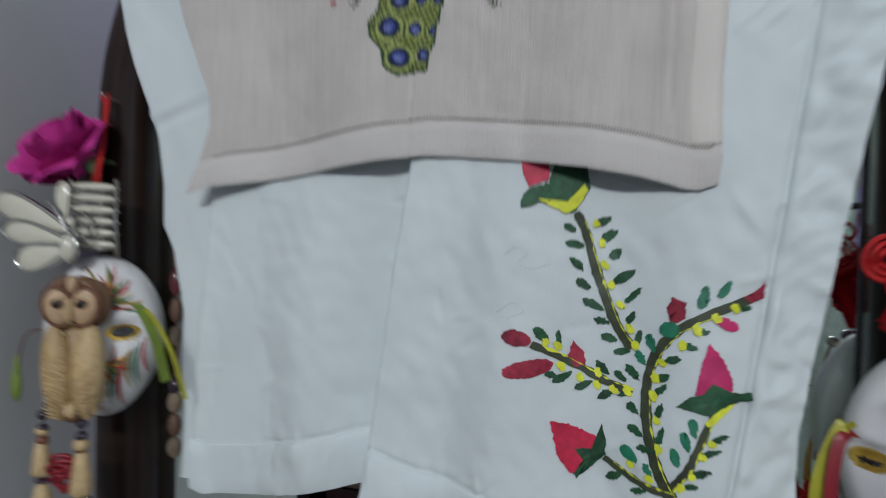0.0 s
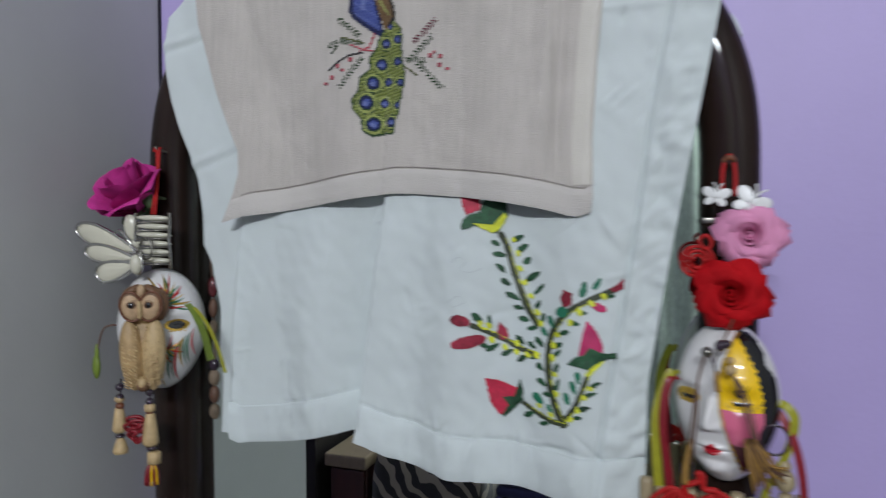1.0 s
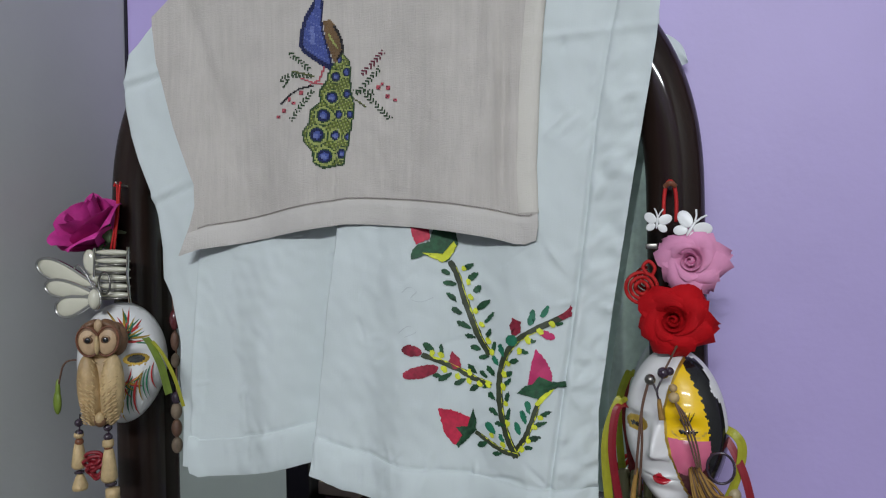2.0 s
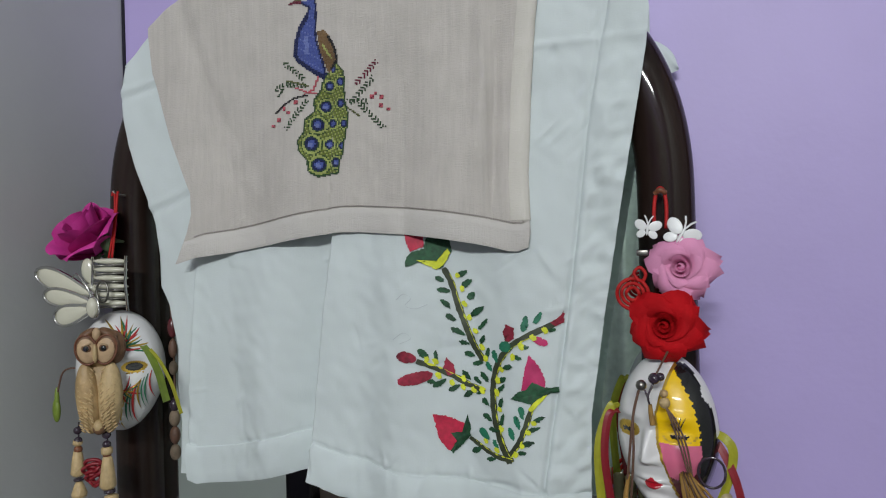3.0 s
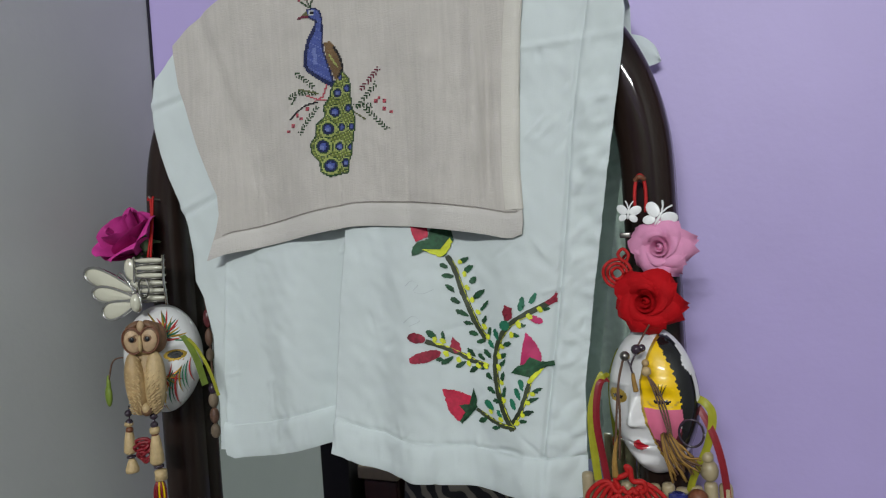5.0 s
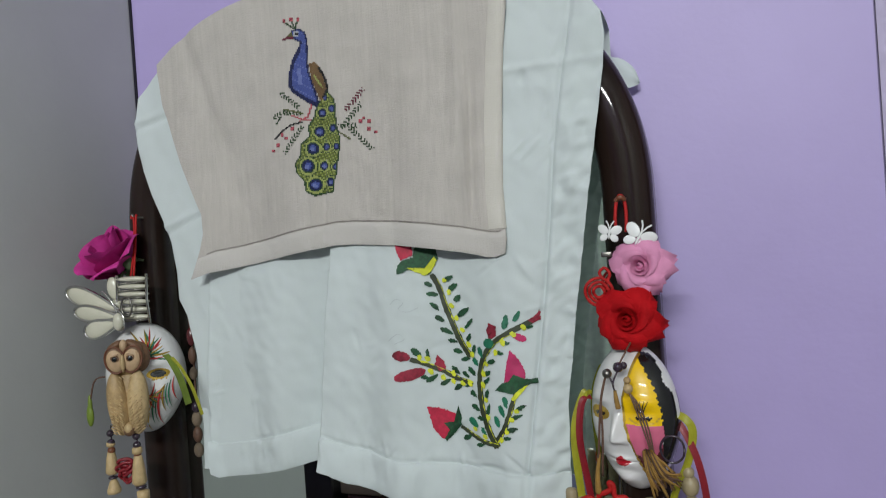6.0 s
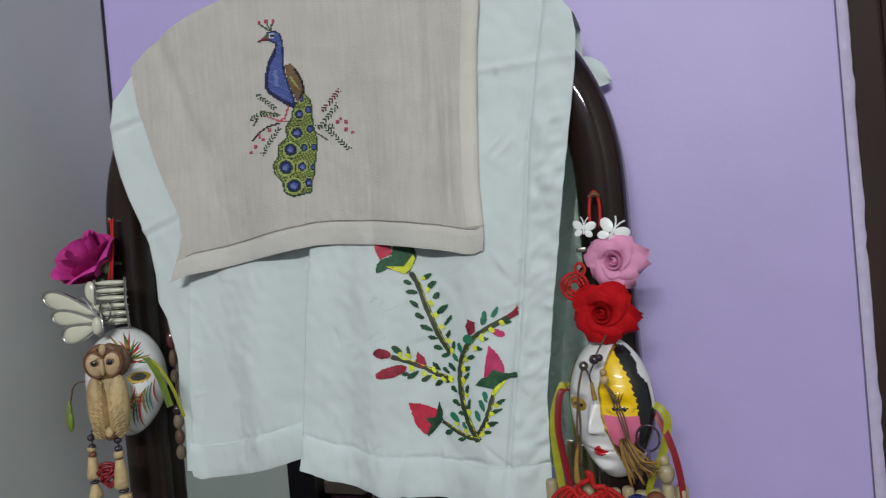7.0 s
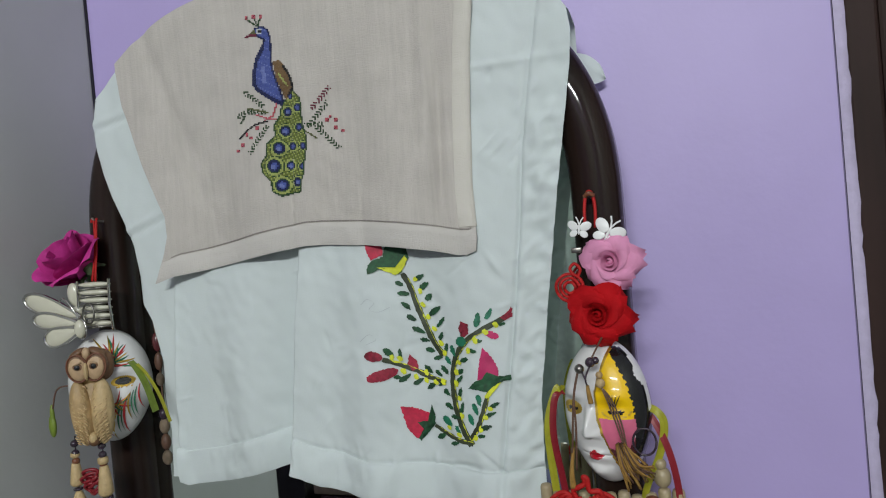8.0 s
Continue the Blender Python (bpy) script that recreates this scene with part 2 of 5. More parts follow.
def drape(x, z):
    """Depth of the white cloth's front: soft vertical folds, a pleat and small wrinkles."""
    low = ease(1.62, 1.15, z)
    y = -0.004 - 0.006 * low
    y += 0.0105 * low * math.sin((x - 0.02) * 46) * ease(-0.1, 0.0, x)
    y += 0.011 * low * math.sin((x + 0.29) * 34) * ease(-0.08, -0.16, x)
    f = fold_x(z)
    if x < f:
        y += 0.026 * ease(1.50, 1.22, z) * math.exp(-(((f - x) / 0.04) ** 2))
    else:
        y -= 0.007 * ease(1.60, 1.25, z) * math.exp(-(((x - f) / 0.03) ** 2))
    y += 0.014 * noise.noise((x * 8, z * 3.4, 3.1)) * (0.3 + 0.5 * low)
    y += 0.0032 * noise.noise((x * 24, z * 15, 8.3)) + 0.0022 * ease(0.14, 0.2, x) * noise.noise((x * 60, z * 34, 1.3))
    h = z - hem_z(x, f) - 0.042
    y += -0.0012 * ease(0.001, -0.001, h) + 0.0022 * math.exp(-((h / 0.003) ** 2))
    y += 0.0026 * ease(0.006, -0.006, h) * noise.noise((x * 48, z * 30, 6.0)) + 0.0012 * noise.noise((x * 70 + z * 20, z * 60, 9.1))
    y += 0.0016 * noise.noise((x * 130, z * 20, 3.3)) * math.exp(-((h / 0.011) ** 2)) + crease(x, z)
    q = x - interp(z, W_SEAM)
    y += -0.0012 * ease(-0.001, 0.001, q) + (0.0022 + 0.0016 * ease(1.5, 1.4, z)) * math.exp(-((q / 0.0028) ** 2))
    y += -0.0018 * math.exp(-(((z - 1.551) / 0.004) ** 2)) * ease(0.10, 0.14, x)
    y += ease(-0.004, 0.012, q) * (0.0040 * noise.noise((x * 42 + z * 30, z * 40 - x * 14, 4.4)) + 0.0030 * noise.noise((x * 80 - z * 50, z * 95, 2.2))) * ease(1.6, 1.45, z)
    y = min(y, 0.004 if z > 1.35 else 0.03)
    return min(y, -0.003 + 0.03 * ease(-0.21, -0.15, x))


def white_rows():
    """Front rows from the hem up to the arch, then over it and down behind."""
    cols = [("l", s) for s in np.linspace(0, 1, 100)] + [("r", s) for s in np.linspace(0, 1, 190)]
    rows = []
    n = 250
    for j in range(n):
        v = j / (n - 1)
        row = []
        for side, s in cols:
            xt = (-0.30 + (0.206 * s)) if side == "l" else (-0.094 + 0.334 * s)
            top = arch_z(max(min(xt, CX + HALF * 0.93), CX - HALF * 0.9)) + 0.001 + 0.036 * ease(0.13, 0.225, xt)
            xb = (-0.291 + 0.171 * s) if side == "l" else (-0.120 + 0.297 * s)
            hem = interp(xb, W_HEM_L if side == "l" else W_HEM_R)
            z = hem + (top - hem) * v
            f = fold_x(z)
            x0 = interp(z, PANEL)
            x = x0 + (f + 0.006 * (1 - v) - x0) * s if side == "l" else f + (interp(z, W_RIGHT) - f) * s
            y = drape(x - (0.007 if side == "l" and s > 0.97 else 0), z)
            if side == "l":
                y += 0.006 * ease(0.006, 0.0, x - x0) ** 2
            row.append((x, y, z))
        rows.append(row)
    last = rows[-1]
    for k in range(1, 9):
        a = math.pi * k / 8
        rows.append([(x, 0.033 - 0.037 * math.cos(a), z + 0.004 * math.sin(a)) for x, y, z in last])
    last = rows[-1]
    for k in range(1, 5):
        rows.append([(x, 0.070 + 0.004 * math.sin(x * 40 + k), z - 0.02 * k) for x, y, z in last])
    return rows


white_cloth = thing("white_cloth", (CX, 0, 1.745), "white cotton cloth with a painted rose branch, draped over the mirror", "cloth")
part("fabric", under(sheet_bm(white_rows()), white_cloth), M_WHITE, white_cloth)


def under_ply():
    """The layer behind: its edge shows beside the front panel, with two pressed cross creases."""
    rows = []
    for v in np.linspace(0, 1, 150):
        row = []
        for k in np.linspace(0, 1, 46):
            xt = -0.372 + 0.16 * k
            z = 1.101 + (arch_z(xt) + 0.012 * ease(0.5, 0.0, k) - 1.101) * v
            x0 = interp(z, W_LEFT)
            x = x0 + (-0.238 - x0) * k
            y = 0.004 + 0.0035 * noise.noise((x * 16, z * 9, 2.2)) + 0.0012 * noise.noise((x * 50, z * 34, 7.7)) - 0.003
            for zc, tip in ((1.560, 0.16), (1.408, 0.30)):
                q = z - zc - tip * (x + 0.36)
                y += 0.0030 * math.exp(-((q / 0.0035) ** 2)) - 0.0022 * math.exp(-(((q - 0.007) / 0.005) ** 2))
            y += 0.004 * ease(0.004, 0.0, x - x0) ** 2
            row.append((x, max(min(y, 0.005), -0.001), z))
        rows.append(row)
    last = rows[-1]
    for k in range(1, 9):
        a = math.pi * k / 8
        rows.append([(x, 0.033 - 0.032 * math.cos(a), z + 0.003 * math.sin(a)) for x, y, z in last])
    return rows


part("under_layer", under(sheet_bm(under_ply()), white_cloth), M_WHITE, white_cloth, "folded-back layer of the white cloth")


def overlay(points_rows, name, label):
    """A turned hem laid on the cloth, with a crisp edge."""
    part(name, under(sheet_bm(points_rows), white_cloth), M_WHITE, white_cloth, label)


rows = []
for z in np.linspace(1.128, 1.592, 150):
    x0, x1 = interp(z, W_SEAM), interp(z, W_RIGHT)
    row = [(x0, drape(x0, z) + 0.0002, z)]
    for k in range(15):
        x = x0 + 0.0004 + (x1 - x0 - 0.0004) * k / 14
        row.append((x, drape(x, z) - 0.0016, z))
    rows.append(row)
overlay(rows, "side_hem", "wide stitched side hem")
for x0, x1, table in ((-0.2885, -0.1235, W_HEM_L), (-0.1195, 0.1765, W_HEM_R)):
    rows = []
    for h in (-0.0006, 0.004, 0.012, 0.020, 0.028, 0.035, 0.0405, 0.0418, 0.0422):
        row = []
        for x in np.linspace(x0, x1, 90):
            z = interp(x, table) + h
            row.append((x, drape(x, z) - (0.0001 if h > 0.042 or h < 0 else 0.0017), z))
        rows.append(row)
    overlay(rows, "bottom_hem", "stitched bottom hem")
corner = []
upper = spline([(0.19, 0.090, 1.600), (0.23, 0.096, 1.577), (0.2475, 0.099, 1.570), (0.2600, 0.101, 1.558), (0.2655, 0.102, 1.5415)], 6)
lower = spline([(0.19, 0.090, 1.530), (0.225, 0.096, 1.533), (0.2477, 0.098, 1.5355), (0.2575, 0.100, 1.537), (0.2652, 0.102, 1.540)], 6)
for a, b in zip(upper, lower):
    corner.append([tuple(a.lerp(b, q) + Vector((0, -0.007 * math.sin(math.pi * q) * (1 - q), 0))) for q in np.linspace(0, 1, 8)])
part("back_corner", under(sheet_bm(corner), white_cloth), M_WHITE, white_cloth, "loose corner of the cloth behind the frame")

B_LEFT = [(1.3505, -0.2803), (1.358, -0.2765), (1.386, -0.265), (1.406, -0.2595), (1.431, -0.2610), (1.5, -0.293), (1.576, -0.3195), (1.62, -0.325), (1.72, -0.325)]
B_RIGHT = [(1.356, 0.1235), (1.3585, 0.126), (1.373, 0.1285), (1.391, 0.1275), (1.427, 0.1268), (1.504, 0.1305), (1.573, 0.1370), (1.6155, 0.143), (1.7, 0.15)]
B_HEM = [(-0.2803, 1.3505), (-0.2586, 1.3578), (-0.2267, 1.3618), (-0.1692, 1.3695), (-0.1064, 1.3777), (-0.0836, 1.3805), (-0.0614, 1.3801), (-0.004, 1.3755), (0.0406, 1.3698), (0.0778, 1.3635), (0.108, 1.3562), (0.118, 1.3555), (0.126, 1.3590)]


def drape_beige(x, z):
    y = -0.014 - 0.004 * ease(1.6, 1.4, z)
    f = -0.086 + (z - 1.38) * 0.05
    y += 0.006 * ease(1.66, 1.42, z) * math.exp(-(((x - f) / 0.014) ** 2)) * (1 if x < f else 0.6)
    y -= 0.008 * ease(1.66, 1.38, z) * math.sin((x - 0.01) * 38)
    y += 0.0050 * math.exp(-(((x - 0.101 + (1.66 - z) * 0.03) / 0.0045) ** 2)) * ease(1.37, 1.44, z) * ease(1.60, 1.50, z)
    y -= 0.0045 * math.exp(-(((x - 0.088 + (1.66 - z) * 0.03) / 0.009) ** 2)) * ease(1.38, 1.5, z)
    y += 0.0035 * math.exp(-(((x + 0.225 + (z - 1.5) * 0.35) / 0.012) ** 2)) * ease(1.38, 1.46, z)
    y += 0.006 * noise.noise((x * 8, z * 5, 5.1)) + 0.0012 * noise.noise((x * 30, z * 22, 2.7))
    return min(y, drape(x, z) - 0.004, -0.006)


def beige_rows(s0, s1, ns, v0, v1, nv, lift=0.0, wrap=True):
    rows = []
    for v in np.linspace(v0, v1, nv):
        row = []
        for s in np.linspace(s0, s1, ns):
            xt = -0.325 + 0.47 * s
            top = arch_z(xt) + 0.003
            hem = interp(-0.2803 + 0.4063 * s, B_HEM)
            z = hem + (top - hem) * v
            x = interp(z, B_LEFT) + (interp(z, B_RIGHT) - interp(z, B_LEFT)) * s
            row.append((x, drape_beige(x, z) - lift, z))
        rows.append(row)
    if wrap:
        last = rows[-1]
        for k in range(1, 9):
            a = math.pi * k / 8
            rows.append([(x, 0.033 - 0.046 * math.cos(a), z + 0.005 * math.sin(a)) for x, y, z in last])
        last = rows[-1]
        for k in range(1, 4):
            rows.append([(x, 0.081, z - 0.03 * k) for x, y, z in last])
    return rows


beige_cloth = thing("beige_cloth", (CX, 0, 1.75), "beige linen cloth with cross-stitched motif, hemmed, over the white cloth", "cloth")
part("fabric", under(sheet_bm(beige_rows(0, 1, 170, 0, 1, 130)), beige_cloth), M_BEIGE, beige_cloth)


def strip_rows(s0, s1, ns, heights, lift):
    """A band of the beige cloth, heights above its lower edge."""
    rows = []
    for h in heights:
        row = []
        for s in np.linspace(s0, s1, ns):
            z = interp(-0.2803 + 0.4063 * s, B_HEM) + h
            x = interp(z, B_LEFT) + (interp(z, B_RIGHT) - interp(z, B_LEFT)) * s
            row.append((x, drape_beige(x, z) - lift, z))
        rows.append(row)
    return rows


M_HEM = weave("linen_hem", (0.53, 0.502, 0.475), 0.0010, 0.5, 0.06)
M_SIDEHEM = weave("pale_linen_hem", (0.60, 0.57, 0.52), 0.0010, 0.4, 0.06)
M_THREAD_DARK = mat("hem_thread", (0.29, 0.265, 0.245), 0.9)
band = strip_rows(0.004, 1, 100, (-0.0005, 0.003, 0.010, 0.018, 0.0238, 0.0253), 0.0014)
for x in range(len(band[0])):
    for k, d in ((0, 0.0012), (5, 0.0016)):
        px, py, pz = band[k][x]
        band[k][x] = (px, py + d, pz)
part("hem", under(sheet_bm(band), beige_cloth), M_HEM, beige_cloth, "turned-up paler hem")
side = []
for z in np.linspace(1.385, 1.70, 60):
    xr = interp(z, B_RIGHT)
    side.append([(xr - 0.0185, drape_beige(xr - 0.0185, z), z), (xr - 0.017, drape_beige(xr - 0.017, z) - 0.0008, z), (xr - 0.008, drape_beige(xr - 0.008, z) - 0.0012, z), (xr - 0.0005, drape_beige(xr, z) - 0.0010, z), (xr + 0.0006, drape_beige(xr, z) + 0.003, z)])
part("side_hem", under(sheet_bm(side), beige_cloth), M_SIDEHEM, beige_cloth, "folded side hem")
bm = bmesh.new()
for i, (x, y, z) in enumerate(strip_rows(0.03, 0.985, 190, (0.0268,), 0.0012)[0]):
    box_bm(x - 0.0006, x + 0.0006, y - 0.0003, y + 0.0004, z - 0.0006, z + 0.0007, bm=bm)
part("drawn_thread_line", under(bm, beige_cloth), M_THREAD_DARK, beige_cloth, "fine line of drawn threads")

# ---------------------------------------------------------------- painted rose branch on the white cloth
PAINT = {
    "stem": mat("olive_paint", (0.035, 0.045, 0.022), 0.6, 0, 0.6, 160),
    "leaf": mat("dark_green_paint", (0.009, 0.060, 0.022), 0.6, 0, 0.8, 260),
    "bright": mat("green_paint", (0.012, 0.16, 0.085), 0.6, 0, 0.4, 200),
    "yellow": mat("yellow_paint", (0.62, 0.66, 0.03), 0.6, 0, 0.25, 200),
    "crimson": mat("crimson_paint", (0.47, 0.011, 0.048), 0.6, 0, 0.4, 200),
    "magenta": mat("magenta_paint", (0.54, 0.012, 0.125), 0.6, 0, 0.3, 90),
    "wine": mat("wine_paint", (0.27, 0.013, 0.036), 0.6, 0, 0.6, 220),
}


def plant_xz(u, v):
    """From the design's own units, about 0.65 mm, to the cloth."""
    s, t = (u - 640) / 100, (v - 430) / 100
    return (-0.00567 + 0.06386 * s - 0.00551 * t + 0.00028 * s * t - 5e-05 * s * s + 1e-05 * t * t, 1.3789 - 0.00769 * s - 0.06334 * t + 0.00178 * s * t + 0.0008 * s * s - 5e-05 * t * t)


def dab(bm, outline, lift=0.0015, ragged=1.7, grow=1.0):
    """A flat dab of paint on the cloth: a closed outline, slightly ragged, filled in rings."""
    c = Vector((sum(p[0] for p in outline) / len(outline), sum(p[1] for p in outline) / len(outline)))
    fine = []
    n = len(outline)
    for i in range(n):
        a, b = Vector(outline[i]), Vector(outline[(i + 1) % n])
        steps = max(2, int((b - a).length / 2.6))
        for k in range(steps):
            p = a.lerp(b, k / steps)
            p = c + (p - c) * grow
            jag = Vector((noise.noise((p.x * 1.1, p.y * 1.1, 4.0)), noise.noise((p.x * 1.1, p.y * 1.1, 9.0)))) * ragged * 0.6
            fine.append(p + jag + Vector((noise.noise((p.x * 0.34, p.y * 0.34, 1.0)), noise.noise((p.x * 0.34, p.y * 0.34, 7.0)))) * ragged)
    rings = []
    for f in (1.0, 0.66, 0.33):
        ring = []
        for p in fine:
            x, z = plant_xz(*(c + (p - c) * f))
            ring.append(bm.verts.new((x, drape(x, z) - lift, z)))
        rings.append(ring)
    x, z = plant_xz(*c)
    mid = bm.verts.new((x, drape(x, z) - lift, z))
    m = len(fine)
    for r0, r1 in zip(rings, rings[1:]):
        for k in range(m):
            bm.faces.new((r0[k], r0[(k + 1) % m], r1[(k + 1) % m], r1[k]))
    for k in range(m):
        bm.faces.new((rings[-1][k], rings[-1][(k + 1) % m], mid))
    return bm


def oval(cu, cv, a, b, turn, n=14, point=0.0):
    out = []
    for k in range(n):
        t = 2 * math.pi * k / n
        r = 1 + point * max(0, math.cos(t)) ** 4
        x, y = a * r * math.cos(t), b * math.sin(t)
        out.append((cu + x * math.cos(turn) - y * math.sin(turn), cv + x * math.sin(turn) + y * math.cos(turn)))
    return out


def painted(name, shapes, paint, label="", lift=0.0015):
    bm = bmesh.new()
    for sh in shapes:
        dab(bm, sh, lift)
    return part(name, under(bm, white_cloth), PAINT[paint], white_cloth, label)


STEMS = [
    ([(840, 785), (825, 760), (812, 725), (805, 690), (804, 655), (812, 625), (830, 600), (855, 583), (892, 563)], 5.2),
    ([(784, 630), (765, 605), (748, 570), (735, 540), (722, 505), (710, 484)], 5.0),
    ([(790, 678), (760, 670), (735, 658), (705, 645), (680, 635)], 4.4),
    ([(838, 775), (852, 750), (860, 725), (868, 695), (880, 675)], 4.2),
    ([(842, 782), (815, 778), (790, 768), (768, 756)], 4.0),
]
for pts, wid in STEMS:
    line = spline([(u, v, 0) for u, v in pts], 7)
    outline_l, outline_r = [], []
    n = len(line)
    rows = [[], [], []]
    for i, p in enumerate(line):
        d = (line[min(i + 1, n - 1)] - line[max(i - 1, 0)]).normalized()
        w = wid * (0.88 + 0.35 * noise.noise((i * 0.5, wid, 0)) + 0.25 * (1 - i / n))
        for r, o in zip(rows, (-1, 0, 1)):
            u, v = p.x - d.y * w * o, p.y + d.x * w * o
            x, z = plant_xz(u, v)
            r.append((x, drape(x, z) - 0.0013, z))
    part("painted_stem", under(sheet_bm(rows), white_cloth), PAINT["stem"], white_cloth, "olive green painted stem")
    streak = [[], []]
    for i, p in enumerate(line[: int(n * 0.9)]):
        d = (line[min(i + 1, n - 1)] - line[max(i - 1, 0)]).normalized()
        o = wid * (0.72 + 0.25 * noise.noise((i * 0.4, wid, 3)))
        w = max(0.03, 1.3 * (0.3 + noise.noise((i * 0.9, wid, 9)) * 2.2))
        for r, e in zip(streak, (-w, w)):
            u, v = p.x - d.y * (o + e), p.y + d.x * (o + e)
            x, z = plant_xz(u, v)
            r.append((x, drape(x, z) - 0.0017, z))
    part("paint_streak", under(sheet_bm(streak), white_cloth), PAINT["yellow"], white_cloth, "thin yellow-green brush streak")

LEAVES = [  # along each stem: u, v, half length, half width, turn, paint
    (738, 492, 8, 5, -0.5, "leaf"), (746, 507, 8, 6, -0.6, "leaf"), (755, 527, 7, 6, -0.7, "leaf"), (766, 552, 12, 6, -0.6, "leaf"), (778, 572, 10, 4, -0.9, "leaf"), (779, 597, 7, 4, -1.2, "leaf"), (789, 618, 8, 4, -1.4, "leaf"),
    (705, 502, 7, 4.5, 0.4, "leaf"), (711, 520, 9, 5, 0.3, "leaf"), (716, 541, 9, 4.5, 0.7, "leaf"), (725, 563, 8, 5, 0.5, "leaf"), (737, 585, 11, 5, 0.3, "leaf"), (748, 603, 8, 4, 0.1, "leaf"), (758, 621, 8, 5, 0.0, "leaf"), (773, 635, 8, 4, -0.2, "leaf"),
    (802, 619, 9, 5, 1.1, "bright"), (793, 637, 8, 5, 0.9, "bright"), (787, 655, 9, 5, 0.9, "leaf"), (791, 694, 7, 5, 0.8, "leaf"), (796, 718, 8, 5, 0.7, "leaf"), (808, 737, 8, 4, 0.2, "leaf"), (792, 745, 10, 7, 0.8, "bright"), (813, 758, 8, 4, 1.1, "bright"), (780, 775, 8, 5, -0.5, "leaf"), (806, 785, 7, 4, -0.3, "leaf"),
    (838, 618, 8, 4, 0.1, "leaf"), (825, 635, 7, 5, -0.3, "leaf"), (817, 656, 7, 5, -0.5, "leaf"), (816, 671, 8, 4, -0.9, "leaf"), (818, 694, 8, 4, -1.3, "leaf"), (822, 720, 9, 4, -1.4, "leaf"),
    (848, 566, 11, 6, -1.4, "bright"), (866, 556, 9, 5, -1.1, "bright"), (849, 601, 7, 4, 0.0, "leaf"), (887, 574, 5, 3.5, 0.0, "leaf"),
    (688, 623, 10, 6, 0.8, "leaf"), (707, 627, 9, 3.5, 1.4, "leaf"), (755, 655, 9, 5, 0.9, "leaf"), (775, 662, 7, 4, 0.7, "leaf"), (714, 671, 10, 5, -0.5, "leaf"), (737, 678, 9, 5, -0.6, "leaf"), (762, 685, 9, 5, -0.5, "leaf"), (703, 668, 6, 4, 0.3, "leaf"), (782, 681, 7, 3, -0.3, "leaf"),
    (852, 703, 9, 5, 1.2, "bright"), (846, 719, 10, 5, 1.2, "bright"), (838, 738, 9, 5, 1.2, "bright"), (877, 715, 8, 4, -0.5, "leaf"), (870, 731, 9, 4, -0.3, "leaf"), (863, 753, 9, 5, -0.2, "leaf"), (856, 768, 6, 4, -0.2, "leaf"),
]
for paint in ("leaf", "bright"):
    for u, v, a, b, t, p in LEAVES:
        if p == paint:
            painted("painted_leaf", [oval(u, v, a, b * 0.92, t + 0.3 * noise.noise((u * 0.3, v * 0.3, 0)), point=0.35)], paint)
DOTS = [(732, 495), (740, 516), (746, 540), (755, 562), (767, 583), (780, 608), (787, 626), (833, 618), (816, 640), (811, 657), (811, 677), (817, 703), (822, 733), (845, 600), (862, 586), (878, 574), (694, 632), (707, 635), (713, 658), (734, 669), (752, 675), (770, 678), (796, 757), (816, 768), (847, 771), (871, 720), (864, 735), (856, 757), (752, 662), (785, 678)]
for u, v in DOTS:
    painted("painted_dot", [oval(u, v, 5.6 + 2 * noise.noise((u * 0.3, v * 0.3, 0.5)), 3.9, 0.9 + noise.noise((u * 0.1, v * 0.1, 2)), 10)], "yellow", lift=0.0019)

BUDS = [
    ("crimson", [(645, 430), (676, 430), (678, 452), (658, 461), (650, 450)]),
    ("wine", oval(663, 630, 16, 9, 0.1, point=0.1)),
    ("wine", oval(679, 663, 27, 10, -0.28, 18)),
    ("wine", [(722, 628), (735, 640), (738, 655), (726, 658), (719, 645)]),
    ("wine", [(818, 567), (832, 572), (833, 588), (820, 600), (814, 580)]),
    ("wine", [(903, 543), (904, 562), (893, 568), (884, 562), (895, 555)]),
    ("magenta", oval(873, 592, 12, 6, 0.45)),
    ("magenta", [(858, 612), (872, 628), (884, 652), (884, 666), (850, 670), (853, 640)]),
    ("crimson", [(708, 720), (725, 722), (762, 735), (764, 752), (745, 776), (735, 779), (720, 760)]),
]
for paint, sh in BUDS:
    painted("painted_bud", [sh], paint, {"crimson": "crimson painted rosebud", "wine": "dark red painted rosebud", "magenta": "magenta painted rosebud"}[paint])
CUPS = [
    ("leaf", [(651, 486), (652, 470), (662, 461), (678, 455), (682, 430), (715, 430), (722, 455), (718, 466), (706, 486), (690, 480), (670, 478), (660, 484)]),
    ("bright", oval(819, 603, 10, 9, 0.0)),
    ("leaf", [(834, 684), (845, 672), (856, 668), (866, 655), (884, 664), (903, 664), (905, 672), (893, 672), (882, 682), (870, 692), (858, 688)]),
    ("leaf", [(762, 718), (768, 735), (770, 752), (757, 768), (742, 784), (739, 778), (748, 764), (737, 750), (755, 748)]),
]
for paint, sh in CUPS:
    painted("painted_sepal", [sh], paint, "dark green painted sepals", lift=0.0019)
painted("painted_highlight", [[(668, 474), (685, 476), (700, 482), (711, 470), (716, 452), (720, 460), (712, 477), (700, 487), (684, 481)]], "yellow", "yellow brush stroke", lift=0.0023)
painted("painted_highlight", [[(862, 699), (872, 684), (888, 674), (885, 681), (868, 702)]], "yellow", lift=0.0023)

